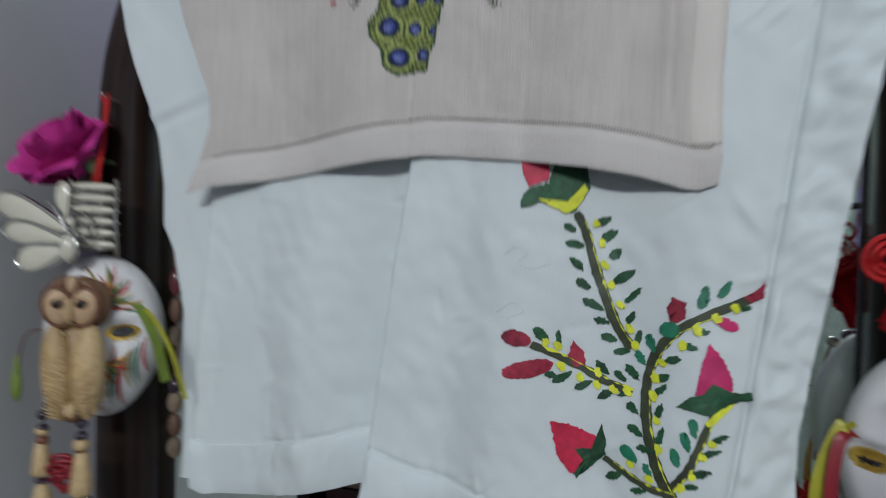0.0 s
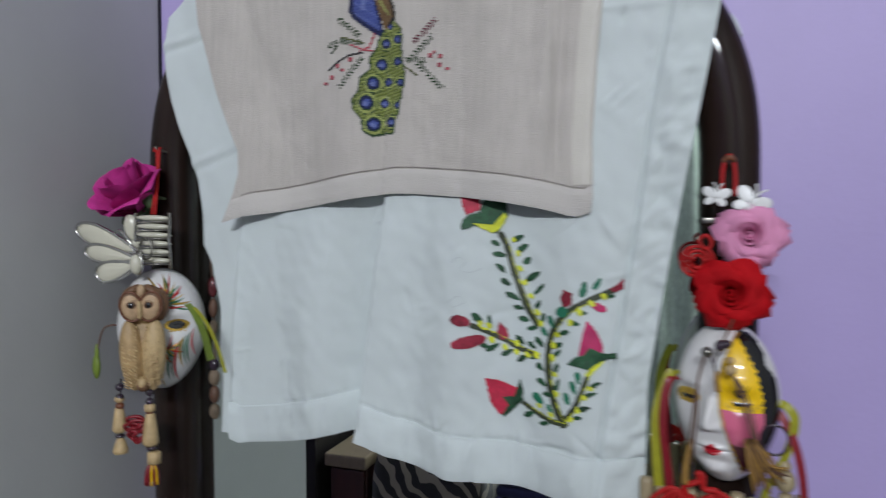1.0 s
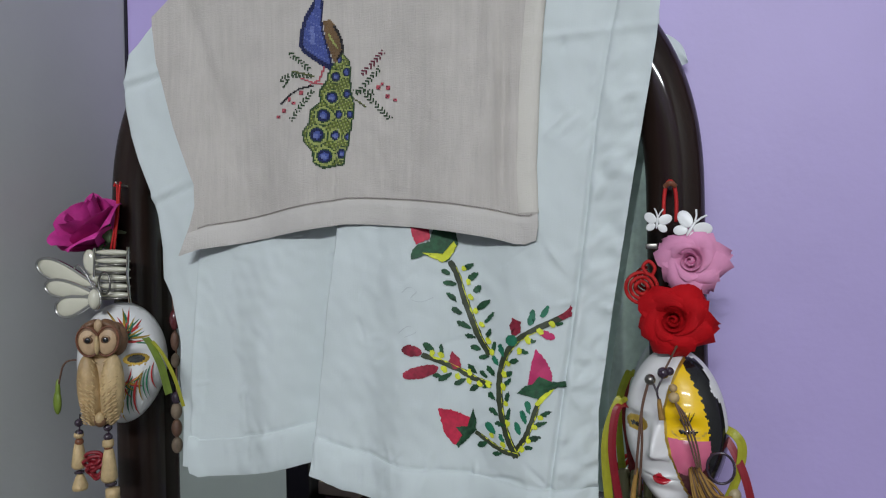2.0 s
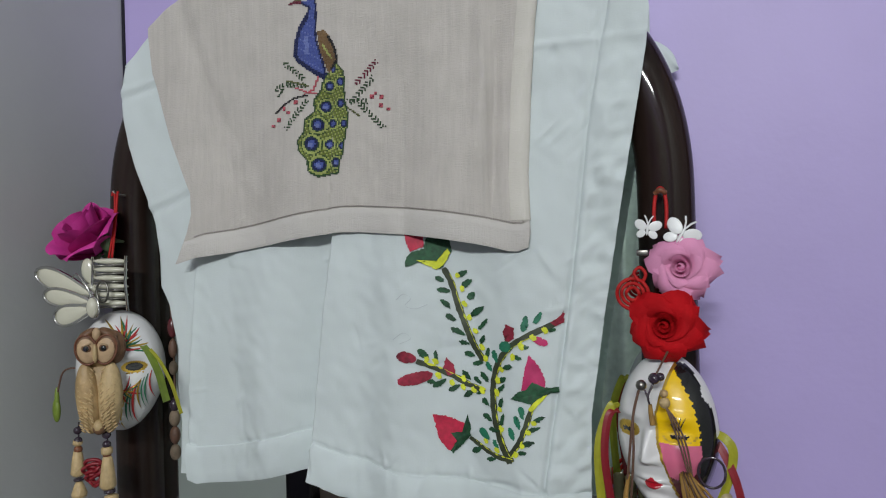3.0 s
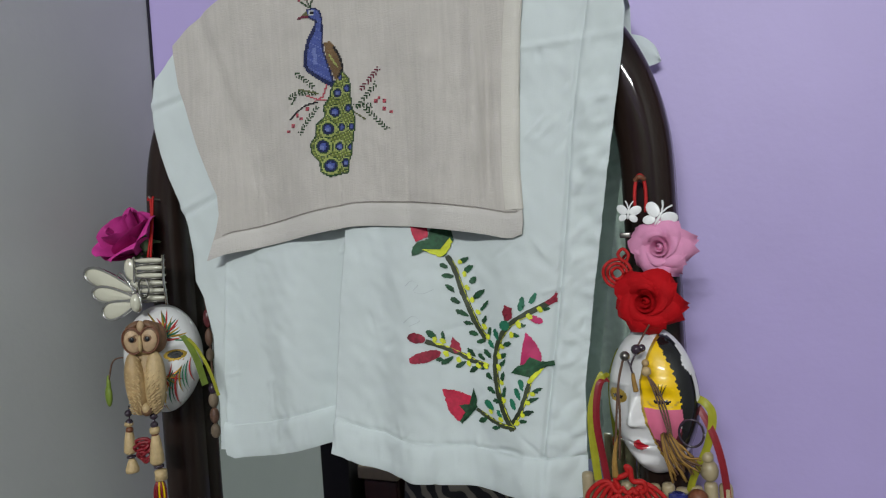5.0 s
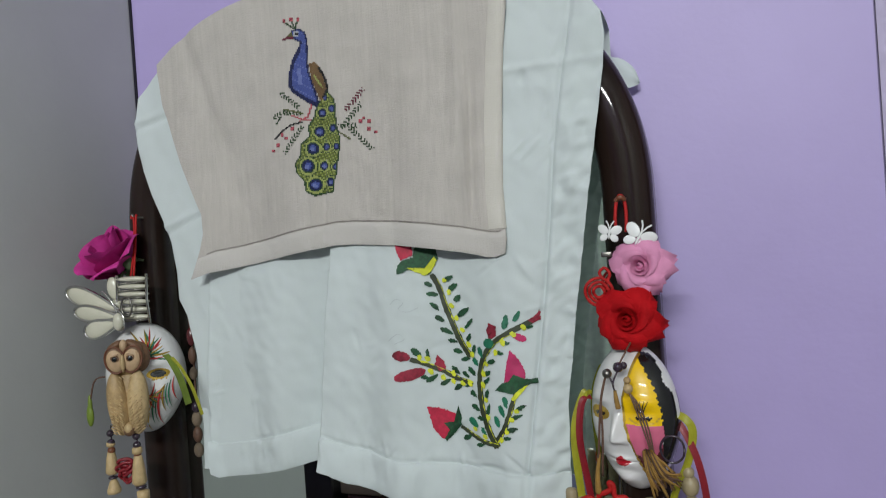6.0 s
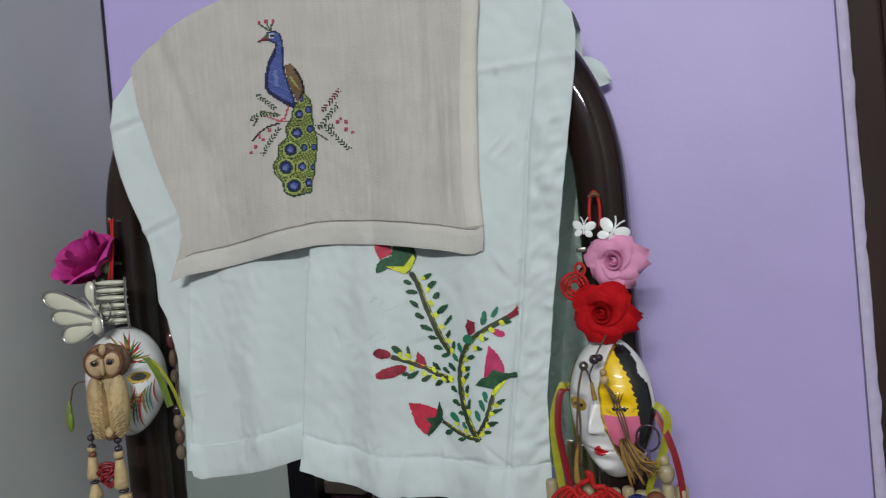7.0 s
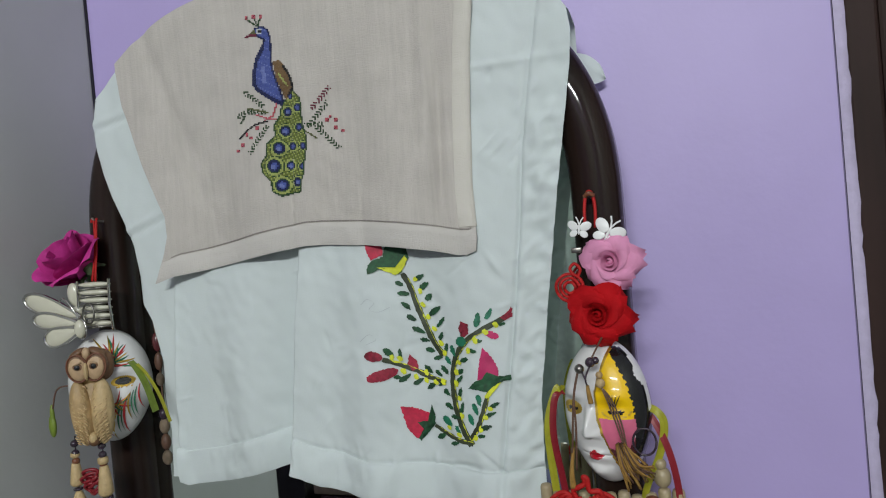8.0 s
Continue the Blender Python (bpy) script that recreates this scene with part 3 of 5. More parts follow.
M_PENCIL = mat("faint_pencil", (0.55, 0.60, 0.615), 0.9)
for line in ([(640, 540), (652, 530), (664, 536), (656, 548), (672, 552), (690, 544)], [(638, 605), (655, 592), (668, 600), (650, 610)], [(735, 548), (742, 540), (752, 545)]):
    rows = [[], []]
    for p in spline([(u, v, 0) for u, v in line], 6):
        for row, o in zip(rows, (-0.35, 0.35)):
            x, z = plant_xz(p.x + o, p.y + o)
            row.append((x, drape(x, z) - 0.0009, z))
    part("pencil_line", under(sheet_bm(rows), white_cloth), M_PENCIL, white_cloth, "faint pencil line of the drawing")

# ---------------------------------------------------------------- cross-stitched bird motif on the beige cloth
THREAD = {
    "navy": (0.012, 0.018, 0.085), "blue": (0.075, 0.105, 0.34), "pale": (0.17, 0.21, 0.46), "brown": (0.19, 0.115, 0.055), "black": (0.015, 0.014, 0.016), "green": (0.15, 0.19, 0.035),
    "lime": (0.36, 0.40, 0.13), "dark": (0.030, 0.070, 0.026), "pink": (0.50, 0.10, 0.13), "wine": (0.16, 0.02, 0.045), "white": (0.55, 0.56, 0.58), "olive": (0.12, 0.13, 0.05),
}
THREAD = {k: mat(k + "_cotton_thread", c, 0.75, 0, 0.25, 400, sheen=0.2, spec=0.25) for k, c in THREAD.items()}


def bird_xz(u, v):
    s, t = (u - 410) / 100, (v - 20) / 100
    return (-0.14537 + 0.08132 * s - 0.00811 * t - 0.00027 * s * t - 0.00421 * s * s + 0.00056 * t * t, 1.66235 - 0.01619 * s - 0.06429 * t + 0.00207 * s * t + 0.00104 * s * s - 0.00046 * t * t)


def inside(u, v, poly):
    hit = False
    for i in range(len(poly)):
        (x0, y0), (x1, y1) = poly[i - 1], poly[i]
        if (y0 > v) != (y1 > v) and u < (x1 - x0) * (v - y0) / (y1 - y0) + x0:
            hit = not hit
    return hit


def near(u, v, line):
    best = 1e9
    for (x0, y0), (x1, y1) in zip(line, line[1:]):
        t = max(0, min(1, ((u - x0) * (x1 - x0) + (v - y0) * (y1 - y0)) / ((x1 - x0) ** 2 + (y1 - y0) ** 2)))
        best = min(best, math.hypot(u - x0 - t * (x1 - x0), v - y0 - t * (y1 - y0)))
    return best


NECK = [(450, 50), (463, 46), (474, 52), (479, 64), (481, 80), (482, 105), (484, 120), (490, 140), (498, 162), (502, 178), (500, 188), (480, 178), (455, 162), (447, 150), (447, 130), (452, 105), (462, 85), (467, 72), (456, 66), (449, 60)]
WING = [(484, 110), (495, 107), (505, 118), (515, 135), (520, 155), (512, 168), (505, 178), (500, 165), (490, 140)]
TAIL = [(508, 166), (518, 160), (530, 172), (533, 190), (534, 215), (541, 240), (541, 262), (538, 285), (538, 305), (533, 318), (532, 340), (520, 342), (502, 348), (487, 340), (484, 322), (468, 307), (466, 290), (475, 276), (476, 255), (488, 242), (487, 222), (495, 205), (497, 190)]
EYES = [(508, 198, 12), (525, 190, 11), (512, 170, 9), (505, 232, 14), (528, 225, 11), (496, 263, 16), (517, 259, 11), (535, 258, 10), (489, 295, 18), (514, 293, 12), (534, 294, 10), (502, 328, 17), (526, 322, 12)]
SPRIGS = [  # thread, line, 1 for a plain line or 2 for a row of arrowhead leaves
    ("dark", [(432, 163), (468, 189)], 2), ("olive", [(438, 192), (475, 200)], 1), ("dark", [(420, 209), (440, 198), (474, 200)], 2), ("dark", [(426, 219), (434, 208)], 1), ("pink", [(491, 182), (485, 206), (472, 213)], 1), ("pink", [(452, 203), (480, 212), (501, 213)], 1),
    ("black", [(424, 246), (440, 231), (455, 221), (475, 216)], 1), ("dark", [(445, 271), (476, 224)], 2),
    ("wine", [(581, 155), (551, 191)], 2), ("dark", [(577, 181), (545, 223)], 2), ("dark", [(540, 222), (568, 219)], 2), ("dark", [(601, 262), (560, 226)], 2), ("olive", [(540, 232), (560, 245)], 1),
    ("dark", [(437, 35), (454, 46)], 1), ("dark", [(449, 31), (456, 46)], 1), ("dark", [(460, 32), (457, 46)], 1),
]
BERRIES = [(420, 268), (430, 257), (438, 240), (446, 245), (458, 227), (577, 212), (583, 206), (593, 212), (593, 225), (608, 231), (436, 33), (449, 29), (461, 30)]


def arrowheads(u, v, line, gap=6.4):
    """True on a row of small leaf pairs that point back to the start of the line."""
    run = 0.0
    for (x0, y0), (x1, y1) in zip(line, line[1:]):
        length = math.hypot(x1 - x0, y1 - y0)
        dx, dy = (x1 - x0) / length, (y1 - y0) / length
        along, off = (u - x0) * dx + (v - y0) * dy, abs((v - y0) * dx - (u - x0) * dy)
        if -2 < along < length + 2 and off < 4.4 and (run + along - 0.9 * off) % gap < 2.9 and (off > 0.5 or along > 0):
            return True
        run += length
    return False


def stitch_color(u, v, iu, iv):
    if math.hypot(u - 460, v - 56) < 2.9:
        return "black"
    if math.hypot(u - 459, v - 56) < 5.4:
        return "white"
    if inside(u, v, [(434, 67), (450, 53), (456, 66)]):
        return "wine" if v > 60 else "olive"
    if inside(u, v, NECK):
        if near(u, v, NECK + NECK[:1]) < 3.0 or (v > 72 and near(u, v, NECK[10:17]) < 6.5):
            return "navy"
        if abs(u - 468 - (v - 130) * 0.12) < 3.6 and 118 < v < 148 or (iu * 5 + iv * 3) % 13 == 0:
            return "pale"
        return "blue"
    if inside(u, v, WING):
        if near(u, v, WING[2:6]) < 4.4:
            return "black"
        return "lime" if near(u, v, [(494, 132), (508, 152)]) < 1.5 else "brown"
    for bu, bv in BERRIES:
        if abs(u - bu) < 3.2 and abs(v - bv) < 3.2:
            return "wine" if (iu + iv) % 4 == 0 else "pink"
    if inside(u, v, TAIL):
        if near(u, v, TAIL + TAIL[:1]) < 2.4:
            return "dark"
        cu, cv, r = min(EYES, key=lambda q: math.hypot((u - q[0]) * 1.14, v - q[1]) / q[2])
        d = math.hypot((u - cu) * 1.14, v - cv) / r
        if d < 1:
            if math.hypot(u - cu + 1, v - cv - 0.1 * r) < 0.22 * r:
                return "pale" if r > 11 else "blue"
            for limit, thread in ((0.36, "blue"), (0.60, "navy"), (0.70, "dark"), (0.93, "lime")):
                if d < limit:
                    return thread
            return "dark"
        return ("green", "lime", "green", "olive", "green")[(iu * 3 + iv) % 5]
    for color, line, tuft in SPRIGS:
        if tuft == 1 and near(u, v, line) < 1.25 or tuft == 2 and arrowheads(u, v, line):
            return color
    return None


threads = {k: bmesh.new() for k in THREAD}
PITCH = 2.3
for iu in range(180, 268):
    for iv in range(10, 154):
        u, v = iu * PITCH, iv * PITCH
        color = stitch_color(u, v, iu, iv)
        if not color:
            continue
        bm = threads[color]
        h = PITCH * 0.52
        vs = []
        for du, dv in ((-h, -h), (h, -h), (h, h), (-h, h)):
            x, z = bird_xz(u + du, v + dv)
            vs.append(bm.verts.new((x, drape_beige(x, z) - 0.0007, z)))
        x, z = bird_xz(u, v)
        top = bm.verts.new((x, drape_beige(x, z) - 0.0016, z))
        for k in range(4):
            bm.faces.new((vs[k], vs[(k + 1) % 4], top))
NAMES = {"navy": "dark blue", "blue": "blue", "pale": "pale blue", "brown": "brown", "black": "black", "green": "leaf green", "lime": "yellow-green", "dark": "dark green", "pink": "rose pink", "wine": "dark red", "white": "white", "olive": "olive"}
for k, bm in threads.items():
    tagged(part("cross_stitches", under(bm, beige_cloth), THREAD[k], beige_cloth, NAMES[k] + " cross-stitch embroidery", flat=True), kind="stuff")

# ---------------------------------------------------------------- materials of the hanging ornaments
M_RED = mat("red_silk_cord", (0.40, 0.010, 0.010), 0.6, 0, 0.2, 300, 0.3, 500, spec=0.3)
M_REDROSE = mat("red_cloth_petal", (0.42, 0.004, 0.008), 0.8, 0, 0.25, 60, 0.2, 400, spec=0.15)
M_PINKROSE = mat("pink_foam_petal", (0.68, 0.28, 0.46), 0.75, 0, 0.15, 60, 0.1, 400, spec=0.2)
M_MAGROSE = mat("magenta_silk_petal", (0.52, 0.035, 0.26), 0.6, 0, 0.35, 50, 0.15, 300, spec=0.3)
M_LEAFGREEN = mat("dull_green_leaf", (0.055, 0.085, 0.035), 0.6, 0, 0.3, 80)
M_WHITEPLASTIC = mat("white_plastic", (0.78, 0.78, 0.78), 0.35, 0, 0.05, 60)
M_GLAZE = mat("white_glazed_ceramic", (0.70, 0.69, 0.69), 0.28, 0, 0.04, 25, coat=0.6)
M_CREAM = mat("cream_enamel", (0.56, 0.54, 0.44), 0.2, 0, 0.06, 60, coat=0.5)
M_SILVER = mat("worn_silver", (0.66, 0.65, 0.62), 0.14, 1.0, 0.15, 120)
M_DARKSILVER = mat("tarnished_silver", (0.22, 0.21, 0.19), 0.35, 1.0, 0.2, 120)
M_GOLD = mat("gold_paint", (0.62, 0.40, 0.07), 0.3, 0.8, 0.25, 200)
M_YELLOW = mat("yellow_glaze", (0.80, 0.50, 0.002), 0.35, 0, 0.08, 60, coat=0.35, spec=0.3)
M_INK = mat("black_glaze", (0.010, 0.010, 0.011), 0.15, 0, 0.1, 60, coat=0.5)
M_PINKGLAZE = mat("pink_glaze", (0.62, 0.14, 0.24), 0.2, 0, 0.15, 60, coat=0.5)
M_LIP = mat("red_lip_glaze", (0.42, 0.008, 0.020), 0.2, 0, 0.08, 60, coat=0.5)
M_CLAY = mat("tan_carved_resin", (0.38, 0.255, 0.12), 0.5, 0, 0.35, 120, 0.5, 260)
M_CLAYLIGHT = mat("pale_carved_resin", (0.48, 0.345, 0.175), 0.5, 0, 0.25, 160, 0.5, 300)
M_RUST = mat("rust_brown_stain", (0.15, 0.05, 0.022), 0.5, 0, 0.3, 160)
M_OWLBROWN = mat("brown_stained_resin", (0.17, 0.085, 0.042), 0.5, 0, 0.4, 160, 0.4, 300)
M_OWLFACE = mat("pale_tan_resin", (0.47, 0.32, 0.19), 0.5, 0, 0.25, 140, 0.3, 300)
M_DULLWOOD = mat("worn_dull_wood", (0.17, 0.125, 0.085), 0.7, 0, 0.45, 140, 0.3, 300)
M_WINE = mat("wine_red_glaze", (0.10, 0.018, 0.022), 0.25, 0, 0.3, 90, coat=0.5)
M_BEAD = mat("dark_bead", (0.035, 0.022, 0.035), 0.2, 0, 0.2, 200, coat=0.4)
M_BROWNCORD = mat("brown_leather_cord", (0.11, 0.055, 0.035), 0.6, 0, 0.3, 300)
M_STRAW = mat("dry_straw", (0.30, 0.165, 0.035), 0.7, 0, 0.35, 200)
M_BAMBOO = mat("pale_bamboo", (0.36, 0.29, 0.175), 0.4, 0, 0.25, 90, 0.2, 200, stretch=(1, 1, 0.1))
M_RIBBONY = mat("olive_yellow_ribbon", (0.32, 0.31, 0.018), 0.45, 0, 0.2, 120)
M_RIBBONR = mat("red_ribbon", (0.21, 0.008, 0.016), 0.45, 0, 0.2, 120)
M_RIBBONG = mat("green_ribbon", (0.15, 0.21, 0.025), 0.45, 0, 0.25, 120)
M_GREENPAINT = mat("green_brush_paint", (0.02, 0.16, 0.08), 0.4, 0, 0.2, 200)
M_REDPAINT = mat("red_brush_paint", (0.45, 0.03, 0.03), 0.4, 0, 0.2, 200)
M_COBALT = mat("cobalt_glass_bead", (0.02, 0.025, 0.16), 0.1, 0, 0.1, 60, coat=0.6)


def ball(bm, c, r, index=0, turn=None, u=14, v=10):
    m = Matrix.Translation(c) @ (turn or Matrix.Identity(4)) @ Matrix.Diagonal((*(r if isinstance(r, (tuple, list)) else (r, r, r)), 1))
    made = bmesh.ops.create_uvsphere(bm, u_segments=u, v_segments=v, radius=1, matrix=m)
    for f in {f for w in made["verts"] for f in w.link_faces}:
        f.material_index = index
    return bm


def local(points, ob):
    inv = ob.matrix_world.inverted()
    return [inv @ Vector(p) for p in points]


def cord(name, points, radius, material, parent, label="", sides=7, n=8, taper=None):
    line = spline(local(points, parent), n)
    return part(name, tube_bm(line, radius, sides, taper=[taper(i / (len(line) - 1)) for i in range(len(line))] if taper else None), material, parent, label)


def ribbon(name, points, width, material, parent, label="", side=(1, 0.3, 0), twist=0.0):
    """A flat band along points, slightly cupped, with a little thickness."""
    line = spline(local(points, parent), 8)
    n = len(line)
    rows = []
    for i, p in enumerate(line):
        d = (line[min(i + 1, n - 1)] - line[max(i - 1, 0)]).normalized()
        a = Vector(side)
        a.rotate(Matrix.Rotation(twist * i / n, 3, "Z"))
        a = (a - d * a.dot(d)).normalized()
        b = d.cross(a)
        rows.append([p - a * width / 2, p - b * width * 0.06, p + a * width / 2, p + a * width / 2 + b * 0.0006, p - b * (width * 0.06 - 0.0006), p - a * width / 2 + b * 0.0006, p - a * width / 2])
    return part(name, sheet_bm(rows), material, parent, label, flat=True)


def petal_bm(length, width, open_deg, curl, turn, base=0.002, tip=0.5, lift=0.0, belly=0.0, swirl=0.0):
    """One cupped petal of a flower whose axis is +z."""
    rows = []
    for t in np.linspace(0, 1, 9):
        beta = radians(open_deg) * (0.35 + 0.65 * t) + radians(curl) * t ** 3
        r = base + length * t * math.sin(beta) + belly * math.sin(math.pi * min(0.5 * t ** 0.6 + 0.22 * t * t, 1))
        h = lift + length * t * math.cos(beta)
        w = width * (math.sin(math.pi * min(0.12 + t * 0.62, 1)) ** 0.8) * (1 - tip * ease(0.72 if tip < 0.9 else 0.58, 1.0, t) * 0.85)
        row = []
        for s in np.linspace(-1, 1, 7):
            a = turn
            q = r - 0.28 * width * s * s * math.cos(beta) + swirl * width * s
            x, y = q * math.cos(a) - s * w * math.sin(a), q * math.sin(a) + s * w * math.cos(a)
            row.append((x, y, h - 0.30 * width * s * s * math.sin(beta) * (1 if open_deg < 60 else -0.15) + 0.0006 * noise.noise((x * 300, y * 300, t))))
        rows.append(row)
    bm = sheet_bm(rows)
    back = [[Vector(p) + Vector((-0.0003 * math.cos(turn), -0.0003 * math.sin(turn), -0.0006)) for p in row] for row in rows]
    sheet_bm([r[::-1] for r in back], bm)
    sheet_bm([rows[-1], back[-1]], bm)
    return bm


def rose(name, place, rot, radius, material, label, layers, category="artificial rose", tall=0.60, swirl=0.24):
    ob = thing(name, place, label, category, rot=rot)
    for k, (count, length, width, opening, curl, tip, lift, belly) in enumerate(layers):
        for i in range(count):
            t = 2 * math.pi * (i + 0.37 * k) / count + 0.25 * noise.noise((i, k, radius * 90))
            part("petal", petal_bm(length * radius * (1 + 0.08 * noise.noise((i * 3.1, k, 2))), width * radius, opening + 6 * noise.noise((i, k * 2, 5)), curl, t, 0.03 * radius, tip, lift * radius, belly * radius, swirl if k < len(layers) - 1 else 0.0), material, ob)
    rows = []
    for t in np.linspace(0, 1, 6):
        row = []
        for q in np.linspace(0.15, 2.4, 80):
            r = radius * (0.035 + 0.125 * q) * (0.62 + 0.38 * t + 0.16 * t ** 4)
            a = q * 2 * math.pi
            row.append((r * math.cos(a), r * math.sin(a), radius * (0.05 + (tall - 0.05 - 0.045 * q + 0.02 * math.sin(a * 1.7)) * t)))
        rows.append(row)
    part("centre", sheet_bm(rows), material, ob, "loosely rolled spiral centre of the rose")
    part("heart", ball(bmesh.new(), (0, 0, 0.20 * radius), (0.13 * radius, 0.13 * radius, 0.22 * radius)), material, ob)
    return ob


OPEN = [(3, 0.52, 0.36, 12, 34, 0.15, 0.12, 0.22), (4, 0.64, 0.44, 30, 52, 0.3, 0.08, 0.26), (4, 0.84, 0.50, 52, 48, 0.55, 0.04, 0.16), (5, 1.10, 0.54, 72, 44, 1.0, 0.0, 0.0)]
BUD = [(3, 0.92, 0.38, 2, 6, 0.15, 0.12, 0.20), (3, 1.00, 0.50, 4, 12, 0.2, 0.07, 0.34), (3, 0.98, 0.60, 8, 22, 0.25, 0.03, 0.44), (4, 0.84, 0.64, 12, 30, 0.3, 0.0, 0.48)]


# ---------------------------------------------------------------- masks
def mask_point(lx_r, ang, hw, hh, depth):
    r = lx_r
    c, s = math.cos(ang), math.sin(ang)
    shape = 1 - 0.20 * max(0, -s) ** 1.4 + 0.03 * max(0, s)
    return hw * r * c * shape, hh * r * s


def mask_depth(lx, lz, r, depth):
    d = depth * max(0.0, 1 - r ** 2.5) ** 0.5
    k = ease(1.0, 0.75, r)
    nose = math.exp(-((lx / 0.0062) ** 2)) * (0.013 * ease(0.020, -0.012, lz) * ease(-0.0205, -0.0140, lz) + 0.002 * ease(0.035, 0.01, lz) * ease(-0.03, -0.012, lz))
    nose += 0.004 * math.exp(-(((abs(lx) - 0.0068) / 0.0035) ** 2 + ((lz + 0.0145) / 0.004) ** 2))
    eyes = -0.0045 * math.exp(-(((abs(lx) - 0.0225) / 0.011) ** 2 + ((lz - 0.009) / 0.008) ** 2))
    lid = 0.0022 * math.exp(-(((abs(lx) - 0.0225) / 0.008) ** 2 + ((lz - 0.007) / 0.004) ** 2))
    brow = 0.0030 * math.exp(-(((abs(lx) - 0.020) / 0.014) ** 2 + ((lz - 0.021) / 0.005) ** 2))
    lips = 0.0042 * math.exp(-((lx / 0.010) ** 2 + ((lz + 0.0335) / 0.0026) ** 2)) + 0.0046 * math.exp(-((lx / 0.008) ** 2 + ((lz + 0.0395) / 0.0028) ** 2)) - 0.0022 * math.exp(-((lx / 0.014) ** 2 + ((lz + 0.0362) / 0.0009) ** 2))
    chin = 0.0050 * math.exp(-((lx / 0.011) ** 2 + ((lz + 0.056) / 0.007) ** 2)) - 0.002 * math.exp(-((lx / 0.012) ** 2 + ((lz + 0.047) / 0.003) ** 2))
    cheek = 0.003 * math.exp(-(((abs(lx) - 0.022) / 0.012) ** 2 + ((lz + 0.016) / 0.012) ** 2))
    return d + k * (nose + eyes + lid + brow + lips + chin + cheek)


def mask_bm(hw, hh, depth, paint):
    bm = bmesh.new()
    rings, sides = 84, 190
    grid = []
    for i in range(rings + 1):
        r = (i / rings) ** 0.85
        ring = []
        for k in range(sides):
            lx, lz = mask_point(r, 2 * math.pi * k / sides, hw, hh, depth)
            ring.append(bm.verts.new((lx, -mask_depth(lx, lz, r, depth), lz)))
            if i == 0:
                break
        grid.append(ring)
    faces = []
    for k in range(sides):
        faces.append(bm.faces.new((grid[0][0], grid[1][(k + 1) % sides], grid[1][k])))
    for i in range(1, rings):
        for k in range(sides):
            faces.append(bm.faces.new((grid[i][k], grid[i][(k + 1) % sides], grid[i + 1][(k + 1) % sides], grid[i + 1][k])))
    rim = [bm.verts.new((v.co.x * 0.97, 0.004, v.co.z * 0.97)) for v in grid[-1]]
    for k in range(sides):
        faces.append(bm.faces.new((grid[-1][k], grid[-1][(k + 1) % sides], rim[(k + 1) % sides], rim[k])))
    faces.append(bm.faces.new(rim[::-1]))
    for f in faces:
        c = f.calc_center_median()
        f.material_index = paint(c.x, c.z)
    bmesh.ops.recalc_face_normals(bm, faces=bm.faces[:])
    return bm


DIVIDE = [(0.19, 0.92), (0.02, 0.76), (-0.12, 0.58), (-0.23, 0.36), (-0.19, 0.02), (-0.10, -0.20), (0.0, -0.40), (0.12, -0.60), (0.26, -0.78)]
YELLOW_WING = [(0.12, 0.86), (0.02, 0.76), (-0.12, 0.58), (-0.23, 0.36), (-0.19, 0.02), (0.10, 0.0), (0.62, 0.0), (0.60, 0.20), (0.55, 0.34), (0.48, 0.48), (0.40, 0.58), (0.28, 0.72)]
BLACK_EDGE = [(0.10, 0.86), (0.19, 0.92), (0.38, 0.90), (0.55, 0.80), (0.66, 0.69), (0.68, 0.54), (0.80, 0.47), (0.92, 0.36), (0.97, 0.0), (0.90, -0.30), (0.70, -0.50), (0.50, -0.62), (0.58, -0.30), (0.62, 0.0), (0.45, 0.30)]
PINK_WING = [(-0.19, 0.03), (0.64, 0.01), (0.64, -0.12), (0.56, -0.30), (0.40, -0.42), (0.15, -0.42), (0.0, -0.38), (-0.10, -0.16)]
WINE_WING = [(0.0, -0.38), (0.15, -0.42), (0.40, -0.42), (0.58, -0.28), (0.62, -0.42), (0.50, -0.62), (0.42, -0.80), (0.26, -0.78), (0.08, -0.54)]


def butterfly_paint(x, z):
    """0 white, 1 yellow, 2 black, 3 pink, 4 gold, 5 red, 6 wine. The wing is laid out on the flat width of the mask."""
    if z < -0.029 and abs(x) < 0.0088 and abs(z + 0.0368) < 0.0060 * (1 - (abs(x) / 0.0088) ** 1.2):
        return 5
    e = ((abs(x) - 0.0235) / 0.0130) ** 2 + ((z - 0.0075) / 0.0068) ** 2
    if e < 0.30 and abs(z - 0.0065) < 0.0016:
        return 2
    if e < 1 and x < 0 or 0.75 < e < 1 and z < 0.007:
        return 4
    r = min(1.0, math.hypot(x / 0.0455, z / 0.0725))
    u, v = (0.914 * x - 0.0147 * math.sqrt(1 - r ** 2.5)) / 0.0416, z / 0.0725
    if near(u, v, DIVIDE) < 0.020:
        return 4
    if inside(u + 0.022 * math.sin(v * 75) * ease(-0.05, 0.2, u), v, YELLOW_WING):
        return 1
    for paint, outline in ((3, PINK_WING), (2, BLACK_EDGE), (6, WINE_WING)):
        if inside(u, v, outline):
            return paint
    return 0


